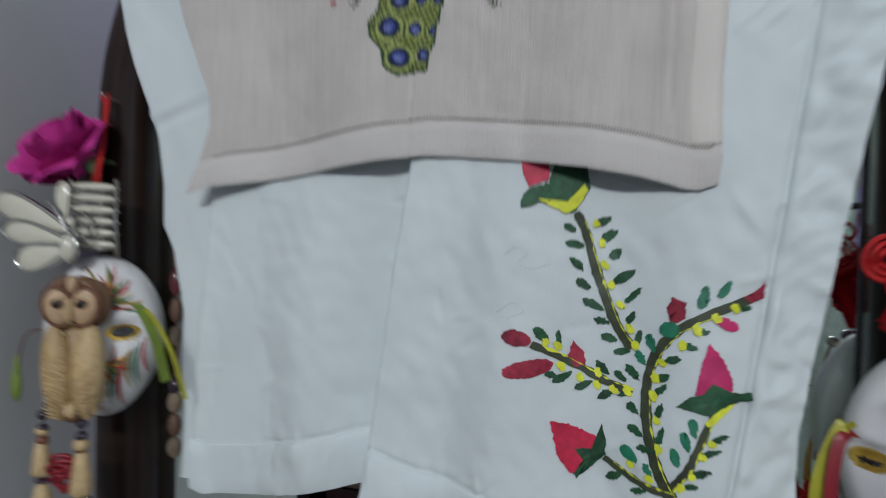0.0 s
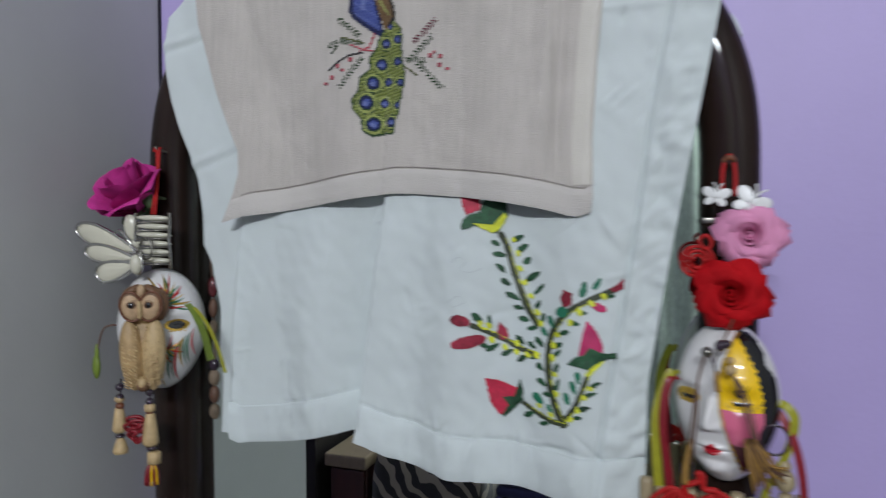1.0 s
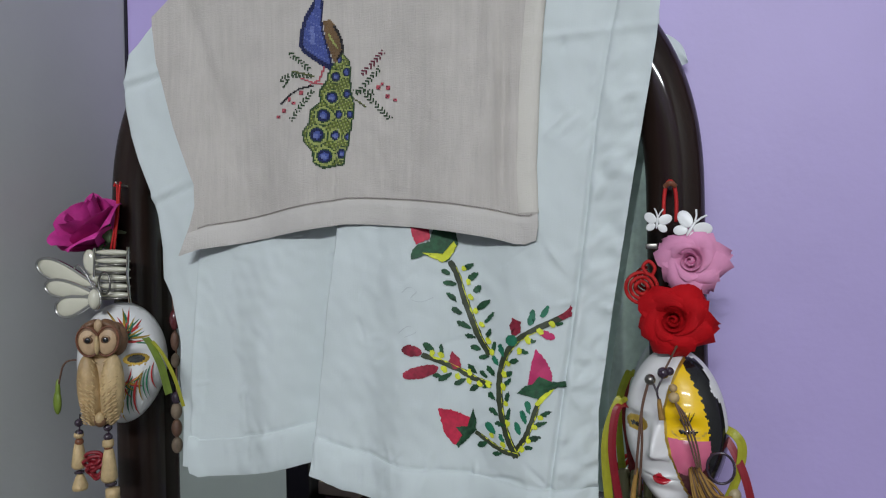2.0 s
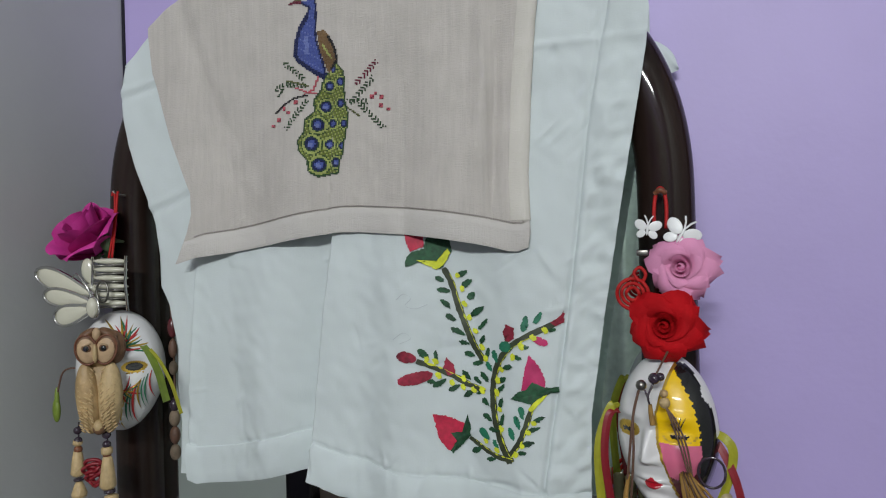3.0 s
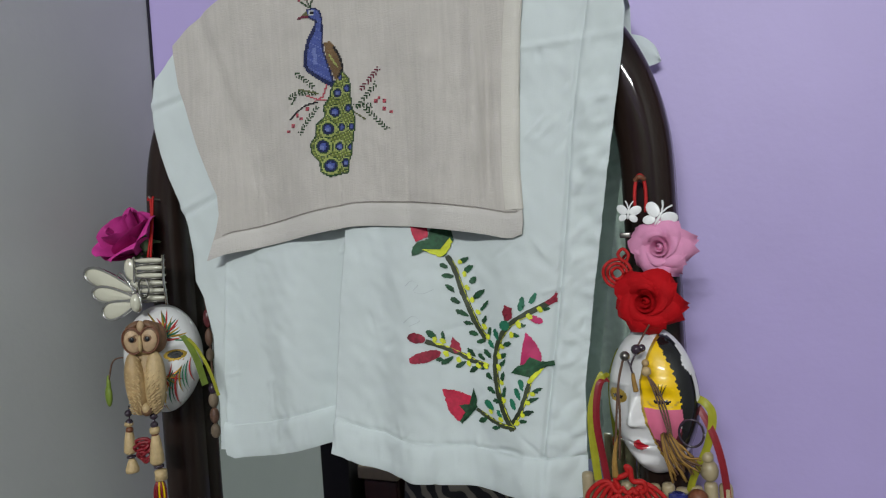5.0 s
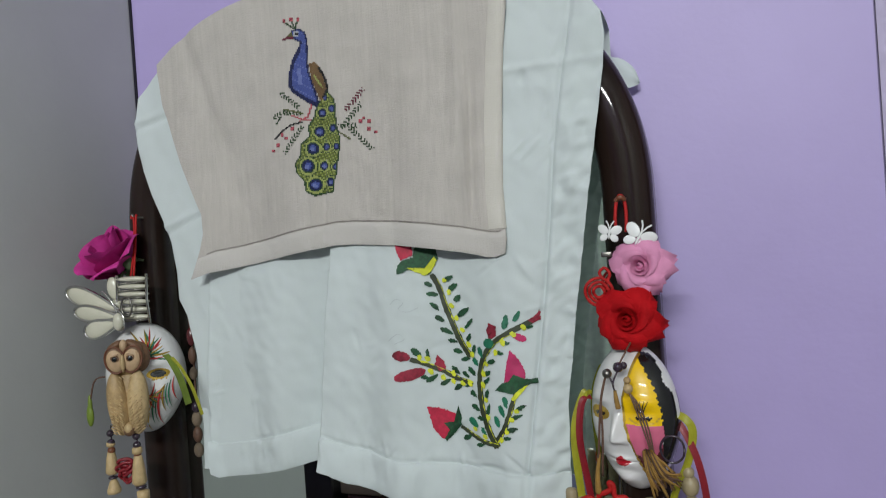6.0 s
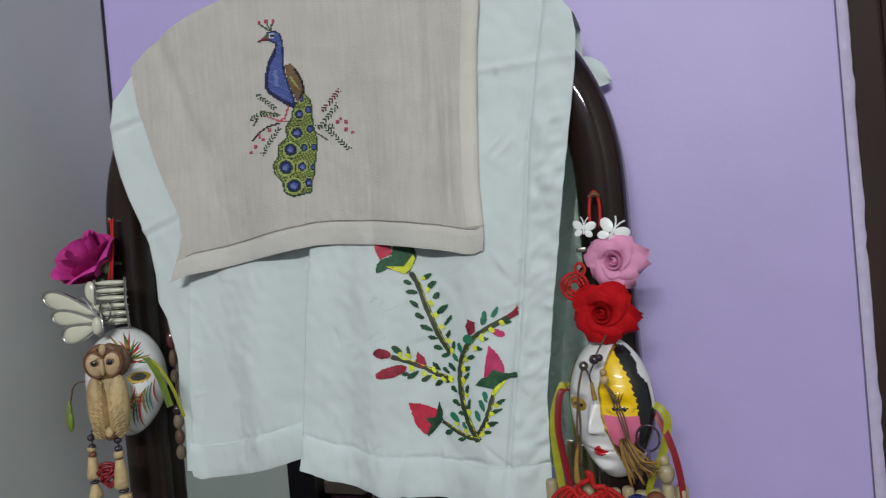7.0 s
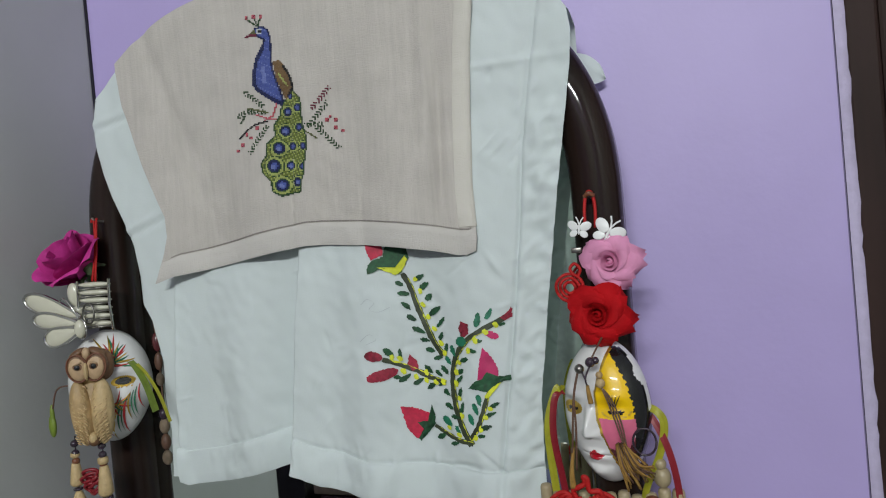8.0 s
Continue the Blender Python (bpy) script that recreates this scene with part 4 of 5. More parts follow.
FACE_MATS = [M_GLAZE, M_YELLOW, M_INK, M_PINKGLAZE, M_GOLD, M_LIP, M_WINE]
painted_mask = thing("painted_mask", (0.2475, -0.004, 1.188), "white glazed mask, half painted yellow, black and pink", "mask", rot=(0, 0, -24))
part("face", mask_bm(0.0455, 0.0725, 0.036, butterfly_paint), FACE_MATS, painted_mask)
for k in range(5):
    a = -0.55 + 0.28 * k
    p0 = Vector((0.0225 + 0.004 * math.sin(a), -0.033, 0.013))
    part("eyelash", tube_bm([p0, p0 + Vector((0.006 * math.sin(a), -0.0012, 0.006)), p0 + Vector((0.011 * math.sin(a), -0.0005, 0.0115))], 0.0006, 5, taper=[1, 0.8, 0.3]), M_INK, painted_mask)
for k in range(4):
    p0 = Vector((-0.0325, -0.0245, 0.003 - 0.002 * k))
    part("eyelash", tube_bm([p0, p0 + Vector((-0.003, 0.002, -0.004)), p0 + Vector((-0.0055, 0.005, -0.0095))], 0.0005, 5, taper=[1, 0.8, 0.3]), M_INK, painted_mask)
YL, RD = "olive-yellow satin ribbon", "red satin ribbon"
ribbon("ribbon", [(0.205, -0.018, 1.212), (0.199, -0.020, 1.213), (0.1885, -0.022, 1.184), (0.187, -0.022, 1.150), (0.192, -0.020, 1.085)], 0.008, M_RIBBONY, painted_mask, YL)
ribbon("ribbon", [(0.206, -0.022, 1.210), (0.197, -0.026, 1.205), (0.193, -0.028, 1.170), (0.198, -0.026, 1.125), (0.203, -0.024, 1.085)], 0.007, M_RIBBONR, painted_mask, RD)
ribbon("ribbon", [(0.280, -0.020, 1.197), (0.294, -0.026, 1.191), (0.299, -0.026, 1.178), (0.293, -0.024, 1.150), (0.279, -0.022, 1.118), (0.272, -0.02, 1.09)], 0.0075, M_RIBBONY, painted_mask, YL, twist=0.8)
ribbon("ribbon", [(0.282, -0.018, 1.192), (0.291, -0.024, 1.180), (0.301, -0.026, 1.155), (0.307, -0.024, 1.120), (0.309, -0.022, 1.07)], 0.0065, M_RIBBONR, painted_mask, RD, twist=0.6)

# bead and straw pendant in front of the mask
bead_pendant = thing("bead_pendant", (0.240, -0.055, 1.262), "dark beads, leather cords and a straw tassel on a thin string", "pendant")
cord("cord", [(0.250, -0.035, 1.268), (0.243, -0.052, 1.256), (0.238, -0.056, 1.247)], 0.0009, M_BROWNCORD, bead_pendant)
for p, r, m in (((0.238, -0.056, 1.2465), 0.0048, M_BEAD), ((0.243, -0.056, 1.2480), 0.0036, M_BEAD), ((0.2275, -0.056, 1.2405), 0.0046, M_DARKSILVER), ((0.2455, -0.057, 1.2345), 0.0034, M_CLAY), ((0.246, -0.058, 1.2270), 0.0045, M_CLAYLIGHT)):
    part("bead", ball(bmesh.new(), bead_pendant.matrix_world.inverted() @ Vector(p), r), m, bead_pendant)
cord("cord", [(0.238, -0.057, 1.244), (0.233, -0.060, 1.232), (0.2355, -0.061, 1.222)], 0.0009, M_BEAD, bead_pendant)
cord("cord", [(0.229, -0.057, 1.240), (0.2335, -0.061, 1.230)], 0.0009, M_BEAD, bead_pendant)
cord("drop", [(0.2345, -0.061, 1.226), (0.235, -0.061, 1.219), (0.2365, -0.061, 1.209)], 0.0022, M_STRAW, bead_pendant, "small gilt drop", taper=lambda t: 0.7 + 0.5 * t)
for k in range(2):
    cord("leather_cord", [(0.2265, -0.056, 1.240), (0.2205, -0.057, 1.215), (0.217 + 0.003 * k, -0.057, 1.185), (0.2125 + 0.004 * k, -0.052, 1.142)], 0.0011, M_BROWNCORD, bead_pendant, "brown leather cord")
cord("tassel", [(0.2155, -0.054, 1.165), (0.212, -0.053, 1.142), (0.2115, -0.05, 1.125)], 0.0028, M_STRAW, bead_pendant, "short straw tassel", taper=lambda t: 0.5 + 0.7 * t)
for k in range(3):
    cord("leather_cord", [(0.2465, -0.059, 1.224), (0.251 + 0.002 * k, -0.062, 1.213), (0.2575 + 0.0025 * k, -0.064, 1.192), (0.264 + 0.001 * k, -0.066, 1.168)], 0.0008, M_BROWNCORD, bead_pendant)
random.seed(4)
for k in range(44):
    a, b, c = random.uniform(-1, 1), random.uniform(-1, 1), random.random()
    cord("straw", [(0.260 + 0.004 * a, -0.066 + 0.002 * b, 1.174 - 0.006 * c), (0.268 + 0.008 * a + 0.002 * b, -0.067 + 0.004 * b, 1.156 + 0.005 * b), (0.276 + 0.013 * a, -0.062 + 0.008 * b, 1.147 - 0.016 * c + 0.006 * a)], 0.0008, M_STRAW if k % 3 else M_BROWNCORD, bead_pendant, sides=4, n=4)
cord("ring", [(0.281 + 0.0105 * math.cos(q), -0.048, 1.169 + 0.0125 * math.sin(q)) for q in np.linspace(0, 2 * math.pi, 15)], 0.0011, M_BEAD, bead_pendant, "thin dark wire ring", n=3)

# ---------------------------------------------------------------- flowers above the mask
hook_r = thing("hook", (0.246, 0.008, 1.402), "small dark nail hook in the mirror frame", "hook")
part("nail", tube_bm(local([(0.246, 0.010, 1.403), (0.246, -0.010, 1.4045), (0.246, -0.012, 1.408)], hook_r), 0.0016, 8), M_DARKSILVER, hook_r)
charm_cord = thing("hanging_cord", (0.246, -0.008, 1.404), "doubled red silk cord looped over the nail", "cord")
cord("cord", [(0.2405, -0.020, 1.372), (0.2405, -0.014, 1.390), (0.2425, -0.011, 1.404), (0.246, -0.0108, 1.4085), (0.2495, -0.011, 1.404), (0.2510, -0.014, 1.390), (0.2505, -0.020, 1.372)], 0.0017, M_RED, charm_cord)
part("wrapping", tube_bm(local(spline([(0.2415, -0.0115, 1.4035), (0.246, -0.014, 1.4065), (0.2505, -0.0115, 1.4035)], 5), charm_cord), 0.0024, 7), M_RUST, charm_cord, "brown knot of the cord")


def paper_butterfly(place, size, rot):
    ob = thing("butterfly_ornament", place, "small white plastic butterfly", "butterfly", "white butterflies on the cord", rot=rot)
    for sx in (-1, 1):
        for cz, cx, a, b, t in ((0.25, 0.52, 0.52, 0.36, 0.5), (-0.38, 0.42, 0.38, 0.28, -0.6)):
            bm = bmesh.new()
            ball(bm, (0, 0, 0), (a * size, 0.05 * size, b * size), turn=pose(cx * sx * size, -0.1 * size, cz * size, 0, -math.degrees(t) * sx, 14 * sx), u=18, v=8)
            part("wing", bm, M_WHITEPLASTIC, ob)
    part("body", ball(bmesh.new(), (0, -0.1 * size, 0), (0.10 * size, 0.1 * size, 0.5 * size)), M_WHITEPLASTIC, ob)
    for sx in (-1, 1):
        part("feeler", tube_bm([(0.03 * sx * size, -0.1 * size, 0.4 * size), (0.14 * sx * size, -0.12 * size, 0.72 * size), (0.32 * sx * size, -0.12 * size, 0.98 * size)], 0.055 * size, 6), M_WHITEPLASTIC, ob)
    return ob


paper_butterfly((0.235, -0.024, 1.3720), 0.0120, (0, 8, -6))
paper_butterfly((0.2625, -0.026, 1.3660), 0.0160, (0, 32, 6))
clasp = thing("clasp", (0.2295, -0.014, 1.351), "small grey metal clasp on the frame", "clasp")
part("plate", box_bm(-0.005, 0.005, -0.003, 0.003, -0.0025, 0.0025, 0.0006), M_DARKSILVER, clasp)
rose("pink_rose", (0.2625, -0.020, 1.3385), (90, 0, -6), 0.0295, M_PINKROSE, "open pale pink artificial rose with pointed petals", OPEN)
rose("red_rose", (0.2480, -0.026, 1.2885), (90, 20, -6), 0.0325, M_REDROSE, "open bright red artificial rose hung on the mirror frame", OPEN)
knot_loop = thing("cord_rosette", (0.2205, -0.018, 1.3145), "coiled red cord rosette with small loops", "cord ornament")
for r in (0.0135, 0.0095, 0.0055):
    cord("coil", [(0.2205 + r * math.cos(q), -0.020 - 0.002 * math.sin(3 * q), 1.3145 + r * math.sin(q)) for q in np.linspace(0.3, 2 * math.pi + 0.3, 18)], 0.0017, M_RED, knot_loop, n=3)
cord("loop", [(0.226, -0.02, 1.326), (0.222, -0.02, 1.333), (0.227, -0.02, 1.338), (0.232, -0.02, 1.332), (0.229, -0.02, 1.324)], 0.0016, M_RED, knot_loop)
chip = thing("paper_scrap", (0.2745, 0.006, 1.2765), "tiny white scrap of paper on the frame edge", "paper")
part("paper", box_bm(-0.003, 0.0035, -0.0009, 0.0009, -0.004, 0.003, 0.0006), M_WHITEPLASTIC, chip)

# ---------------------------------------------------------------- red knot and bamboo chime under the mask
red_knot = thing("lucky_knot", (0.220, -0.044, 1.1215), "woven red cord knot with rounded side loops", "cord knot")
for k in range(4):
    for sx in (-1, 1):
        w, h = 0.036 - 0.0055 * k, 0.026 - 0.0045 * k
        cord("side_loop", [(0.220 + sx * 0.006, -0.046, 1.1105 - 0.002 * k), (0.220 + sx * w * 0.55, -0.047, 1.1085 + 0.010 - 0.002 * k), (0.220 + sx * w, -0.046, 1.1045 - 0.003 * k), (0.220 + sx * w * 0.98, -0.046, 1.0945 - h * 0.3), (0.220 + sx * w * 0.6, -0.046, 1.0865 - h * 0.35), (0.220 + sx * 0.006, -0.046, 1.0885 - h * 0.3)], 0.0022, M_RED, red_knot)
for i in range(5):
    for j in range(5):
        x, z = 0.220 + (i - 2) * 0.0046, 1.1065 + (j - 3) * 0.0056
        part("weave_cord", tube_bm(local([(x - 0.0032, -0.050, z - 0.0026), (x, -0.053, z), (x + 0.0032, -0.050, z + 0.0026)] if (i + j) % 2 else [(x - 0.0032, -0.050, z + 0.0026), (x, -0.053, z), (x + 0.0032, -0.050, z - 0.0026)], red_knot), 0.0023, 6), M_RED, red_knot)
cord("top_loop", [(0.214, -0.048, 1.1125), (0.211, -0.049, 1.1215), (0.217, -0.051, 1.1255), (0.223, -0.051, 1.1295), (0.222, -0.052, 1.1355), (0.2255, -0.052, 1.1335), (0.227, -0.051, 1.1225), (0.236, -0.050, 1.1215), (0.238, -0.049, 1.1145), (0.230, -0.048, 1.1095)], 0.0027, M_RED, red_knot)
chime = thing("bamboo_chime", (0.245, -0.018, 1.10), "row of short pale bamboo tubes on cords", "wind chime")
random.seed(9)
for k in range(11):
    x = 0.179 + 0.0128 * k
    top = 1.108 + (0.006 if k in (0, 9, 10) else 0) + 0.003 * random.random()
    part("bamboo_tube", under(lathe_bm([(0.0030, 1.02), (0.0058, 1.022), (0.0060, 1.06), (0.0064, 1.063), (0.0060, 1.066), (0.0062, top - 0.004), (0.0052, top - 0.001), (0.0026, top)], 12, at=(x, -0.018 - 0.003 * (k % 2), 0)), chime), M_BAMBOO, chime)
cord("tie", [(0.176, -0.026, 1.088), (0.21, -0.029, 1.087), (0.25, -0.028, 1.088), (0.31, -0.026, 1.087)], 0.0015, M_BROWNCORD, chime)
part("knob", under(ball(ball(bmesh.new(), (0.2935, -0.020, 1.126), (0.0085, 0.008, 0.0105)), (0.2925, -0.021, 1.139), (0.0058, 0.0055, 0.006)), chime), M_BAMBOO, chime, "pale carved wooden knob")
part("glass_bead", under(lathe_bm([(0.004, 1.07), (0.0085, 1.073), (0.009, 1.10), (0.0088, 1.107), (0.005, 1.1085)], 14, at=(0.2655, -0.036, 0)), chime), M_COBALT, chime, "dark blue glass bead")
part("wooden_bead", under(ball(bmesh.new(), (0.283, -0.036, 1.104), (0.0095, 0.009, 0.0095)), chime), M_RUST, chime, "dark brown wooden bead")

# ---------------------------------------------------------------- ornaments on the other post
hook_l = thing("hook", (-0.388, 0.008, 1.436), "small dark nail hook in the mirror frame", "hook")
part("nail", tube_bm(local([(-0.388, 0.010, 1.437), (-0.387, -0.008, 1.4385), (-0.387, -0.010, 1.442)], hook_l), 0.0016, 8), M_DARKSILVER, hook_l)
charm_l = thing("hanging_cord", (-0.387, -0.006, 1.437), "thin red cord with two crossing strands over the nail", "cord")
cord("cord", [(-0.376, -0.030, 1.360), (-0.381, -0.016, 1.400), (-0.3865, -0.0085, 1.436), (-0.3885, -0.0085, 1.441), (-0.3905, -0.009, 1.436)], 0.0014, M_RED, charm_l)
cord("cord", [(-0.371, -0.030, 1.360), (-0.379, -0.016, 1.402), (-0.3825, -0.0085, 1.437), (-0.3805, -0.009, 1.440)], 0.0014, M_RED, charm_l)
mag = rose("magenta_rose", (-0.412, -0.004, 1.372), (44, -16, 0), 0.050, M_MAGROSE, "half-open magenta silk rose with dark green sepals", BUD, tall=0.85, swirl=0.25)
for k in range(5):
    part("sepal", petal_bm(0.024, 0.007, 46 + 5 * (k % 2), 30, 2 * math.pi * k / 5, 0.010, 0.9, -0.006), M_LEAFGREEN, mag, "dark green sepal")
part("calyx", ball(bmesh.new(), (0, 0, -0.006), (0.009, 0.009, 0.010)), M_LEAFGREEN, mag, "dark green calyx")
part("leaf", under(ball(bmesh.new(), (-0.390, -0.024, 1.384), (0.0075, 0.004, 0.017), turn=pose(0, 0, 0, 0, -18, 20)), mag), M_LEAFGREEN, mag, "dark green leaf")


def enamel_cell(ob, a, b, wide, thick=0.0035):
    """A cream enamel teardrop in a raised silver rim, from the body out to the tip."""
    inv = ob.matrix_world.inverted()
    a, b = inv @ Vector(a), inv @ Vector(b)
    d = b - a
    side = d.cross(Vector((0, -1, 0))).normalized()
    out = d.cross(side).normalized()
    if out.y > 0:
        out = -out
    line = []
    for q in np.linspace(0, 2 * math.pi, 25):
        t = 0.5 - 0.5 * math.cos(q)
        w = wide * math.sin(q) * (0.35 + 0.75 * t)
        line.append(a + d * t + side * w)
    bm = bmesh.new()
    n = len(line) - 1
    rings = []
    c = a + d * 0.58
    for f, h in ((1.0, 0.0), (0.8, 0.7), (0.45, 1.0)):
        rings.append([bm.verts.new(c + (p - c) * f + out * thick * h) for p in line[:-1]])
    rings.append([bm.verts.new(c + out * thick * 1.08)])
    low = [bm.verts.new(p - out * 0.0015) for p in line[:-1]]
    for r0, r1 in zip([low] + rings[:2], rings[:3]):
        for k in range(n):
            bm.faces.new((r0[k], r0[(k + 1) % n], r1[(k + 1) % n], r1[k]))
    for k in range(n):
        bm.faces.new((rings[2][k], rings[2][(k + 1) % n], rings[3][0]))
    bm.faces.new(low[::-1])
    cell = part("wing", bm, M_CREAM, ob, "cream enamel wing cell")
    part("rim", tube_bm([p + out * 0.0010 for p in line], 0.0021, 7), M_SILVER, cell, "raised silver rim")


brooch = thing("butterfly_clip", (-0.385, -0.044, 1.315), "silver butterfly clip with cream enamel wings", "hair clip")
enamel_cell(brooch, (-0.381, -0.047, 1.317), (-0.468, -0.050, 1.345), 0.0150)
enamel_cell(brooch, (-0.382, -0.049, 1.309), (-0.452, -0.053, 1.318), 0.0125)
enamel_cell(brooch, (-0.381, -0.049, 1.302), (-0.436, -0.053, 1.290), 0.0145)
part("body", under(ball(bmesh.new(), (-0.3785, -0.053, 1.303), (0.0072, 0.0055, 0.0115)), brooch), M_CREAM, brooch)
part("body_rim", tube_bm(local([(-0.3785 + 0.0078 * math.cos(q), -0.051, 1.303 + 0.0122 * math.sin(q)) for q in np.linspace(0, 2 * math.pi, 21)], brooch), 0.0012, 6), M_SILVER, brooch)
cord("feeler", [(-0.380, -0.052, 1.315), (-0.388, -0.054, 1.331), (-0.400, -0.054, 1.342), (-0.408, -0.053, 1.338)], 0.0010, M_SILVER, brooch)
# upright ribbed wing, seen from its edge
for k in range(6):
    z = 1.356 - 0.0098 * k
    part("rib", under(ball(bmesh.new(), (-0.3690, -0.034, z), (0.0205, 0.005, 0.0036), turn=pose(0, 0, 0, 0, 2, 20)), brooch), M_CREAM, brooch, "cream enamel rib")
    part("rib_rim", tube_bm(local([(-0.3885, -0.041, z - 0.0050), (-0.3690, -0.0375, z - 0.0046), (-0.3500, -0.030, z - 0.0040)], brooch), 0.0011, 6), M_DARKSILVER, brooch)
for x, y in ((-0.3885, -0.041), (-0.3500, -0.030)):
    part("edge_bar", tube_bm(local([(x, y, 1.362), (x - 0.001, y - 0.001, 1.33), (x + 0.001, y, 1.297)], brooch), 0.0017, 7), M_SILVER, brooch)
part("side_wing", under(ball(bmesh.new(), (-0.3955, -0.041, 1.345), (0.0085, 0.004, 0.0155), turn=pose(0, 0, 0, 0, -8, 20)), brooch), M_CREAM, brooch)
part("side_wing", under(ball(bmesh.new(), (-0.3925, -0.042, 1.322), (0.007, 0.004, 0.0095), turn=pose(0, 0, 0, 0, 8, 20)), brooch), M_CREAM, brooch)
cord("ring", [(-0.370 + 0.0085 * math.cos(q), -0.046, 1.321 + 0.0125 * math.sin(q)) for q in np.linspace(0, 2 * math.pi, 15)], 0.0013, M_DARKSILVER, brooch, n=3)


def leaf_paint(x, z):
    """0 white, 2 black opening, 4 gold edge of the eye."""
    e = ((abs(x) - 0.0225) / 0.0135) ** 2 + ((z - 0.008) / 0.0068) ** 2
    if e < 0.45:
        return 2
    return 4 if e < 1 else 0


leaf_mask = thing("leaf_mask", (-0.381, -0.010, 1.2235), "white glazed mask with painted red, green and gold leaf strokes", "mask", rot=(0, 0, 30))
part("face", mask_bm(0.0505, 0.0725, 0.036, leaf_paint), FACE_MATS, leaf_mask)
random.seed(12)


def stroke(lx, lz, ang, length, wide, material):
    pts = []
    for t in np.linspace(0, 1, 7):
        a = ang + 0.35 * (t - 0.5)
        x, z = lx + length * t * math.cos(a), lz + length * t * math.sin(a)
        r = math.hypot(x / 0.0505, z / 0.0725)
        if r > 0.96:
            break
        pts.append((x, -mask_depth(x, z, r, 0.036) - 0.0002, z))
    if len(pts) > 3:
        part("brush_stroke", tube_bm(pts, wide, 5, taper=[math.sin(math.pi * (0.12 + 0.84 * i / (len(pts) - 1))) for i in range(len(pts))]), material, leaf_mask)


for k in range(15):
    stroke(0.004 + 0.010 * random.random(), 0.028 + 0.010 * random.random(), radians(-25 + 10 * k), 0.022 + 0.022 * random.random(), 0.0012 + 0.0006 * random.random(), (M_GREENPAINT, M_REDPAINT, M_GOLD)[k % 3])
for k in range(10):
    stroke(0.010 + 0.004 * random.random(), -0.016 - 0.008 * random.random(), radians(-75 + 15 * k), 0.012 + 0.010 * random.random(), 0.0011, (M_REDPAINT, M_GOLD, M_GREENPAINT)[k % 3])
for k in range(9):
    stroke(0.040 - 0.0035 * k, 0.002 - 0.0035 * k, radians(-98 - 2 * k), 0.034 + 0.016 * random.random(), 0.0009 + 0.0006 * random.random(), (M_REDPAINT, M_GREENPAINT, M_GREENPAINT, M_GOLD)[k % 4])
for k in range(16):
    x, z = 0.012 + 0.020 * random.random(), (0.001 if k % 2 else -0.004 - 0.024 * random.random())
    part("gilt_dot", ball(bmesh.new(), (x * (0.6 if k % 2 == 0 else 1), -mask_depth(x * (0.6 if k % 2 == 0 else 1), z, math.hypot(x / 0.0505, z / 0.0725), 0.036), z), 0.0011, u=7, v=5), M_GOLD, leaf_mask)
cord("stem", [(-0.412, -0.035, 1.228), (-0.430, -0.040, 1.229), (-0.442, -0.041, 1.222), (-0.450, -0.041, 1.200)], 0.0011, M_BROWNCORD, leaf_mask)
part("leaf_pod", under(ball(ball(bmesh.new(), (-0.4525, -0.041, 1.178), (0.0056, 0.0036, 0.0150)), (-0.4515, -0.041, 1.190), (0.0032, 0.0026, 0.0160)), leaf_mask), M_RIBBONG, leaf_mask, "yellow-green leaf-shaped drop")
ribbon("leaf_ribbon", [(-0.322, -0.036, 1.258), (-0.312, -0.038, 1.250), (-0.300, -0.037, 1.228), (-0.293, -0.033, 1.195)], 0.0085, M_RIBBONG, leaf_mask, "green satin ribbon", side=(0.75, 0.65, 0))
ribbon("leaf_ribbon", [(-0.314, -0.034, 1.254), (-0.300, -0.034, 1.240), (-0.288, -0.030, 1.214), (-0.279, -0.026, 1.180)], 0.004, M_RIBBONY, leaf_mask, "narrow yellow ribbon", side=(0.75, 0.65, 0))

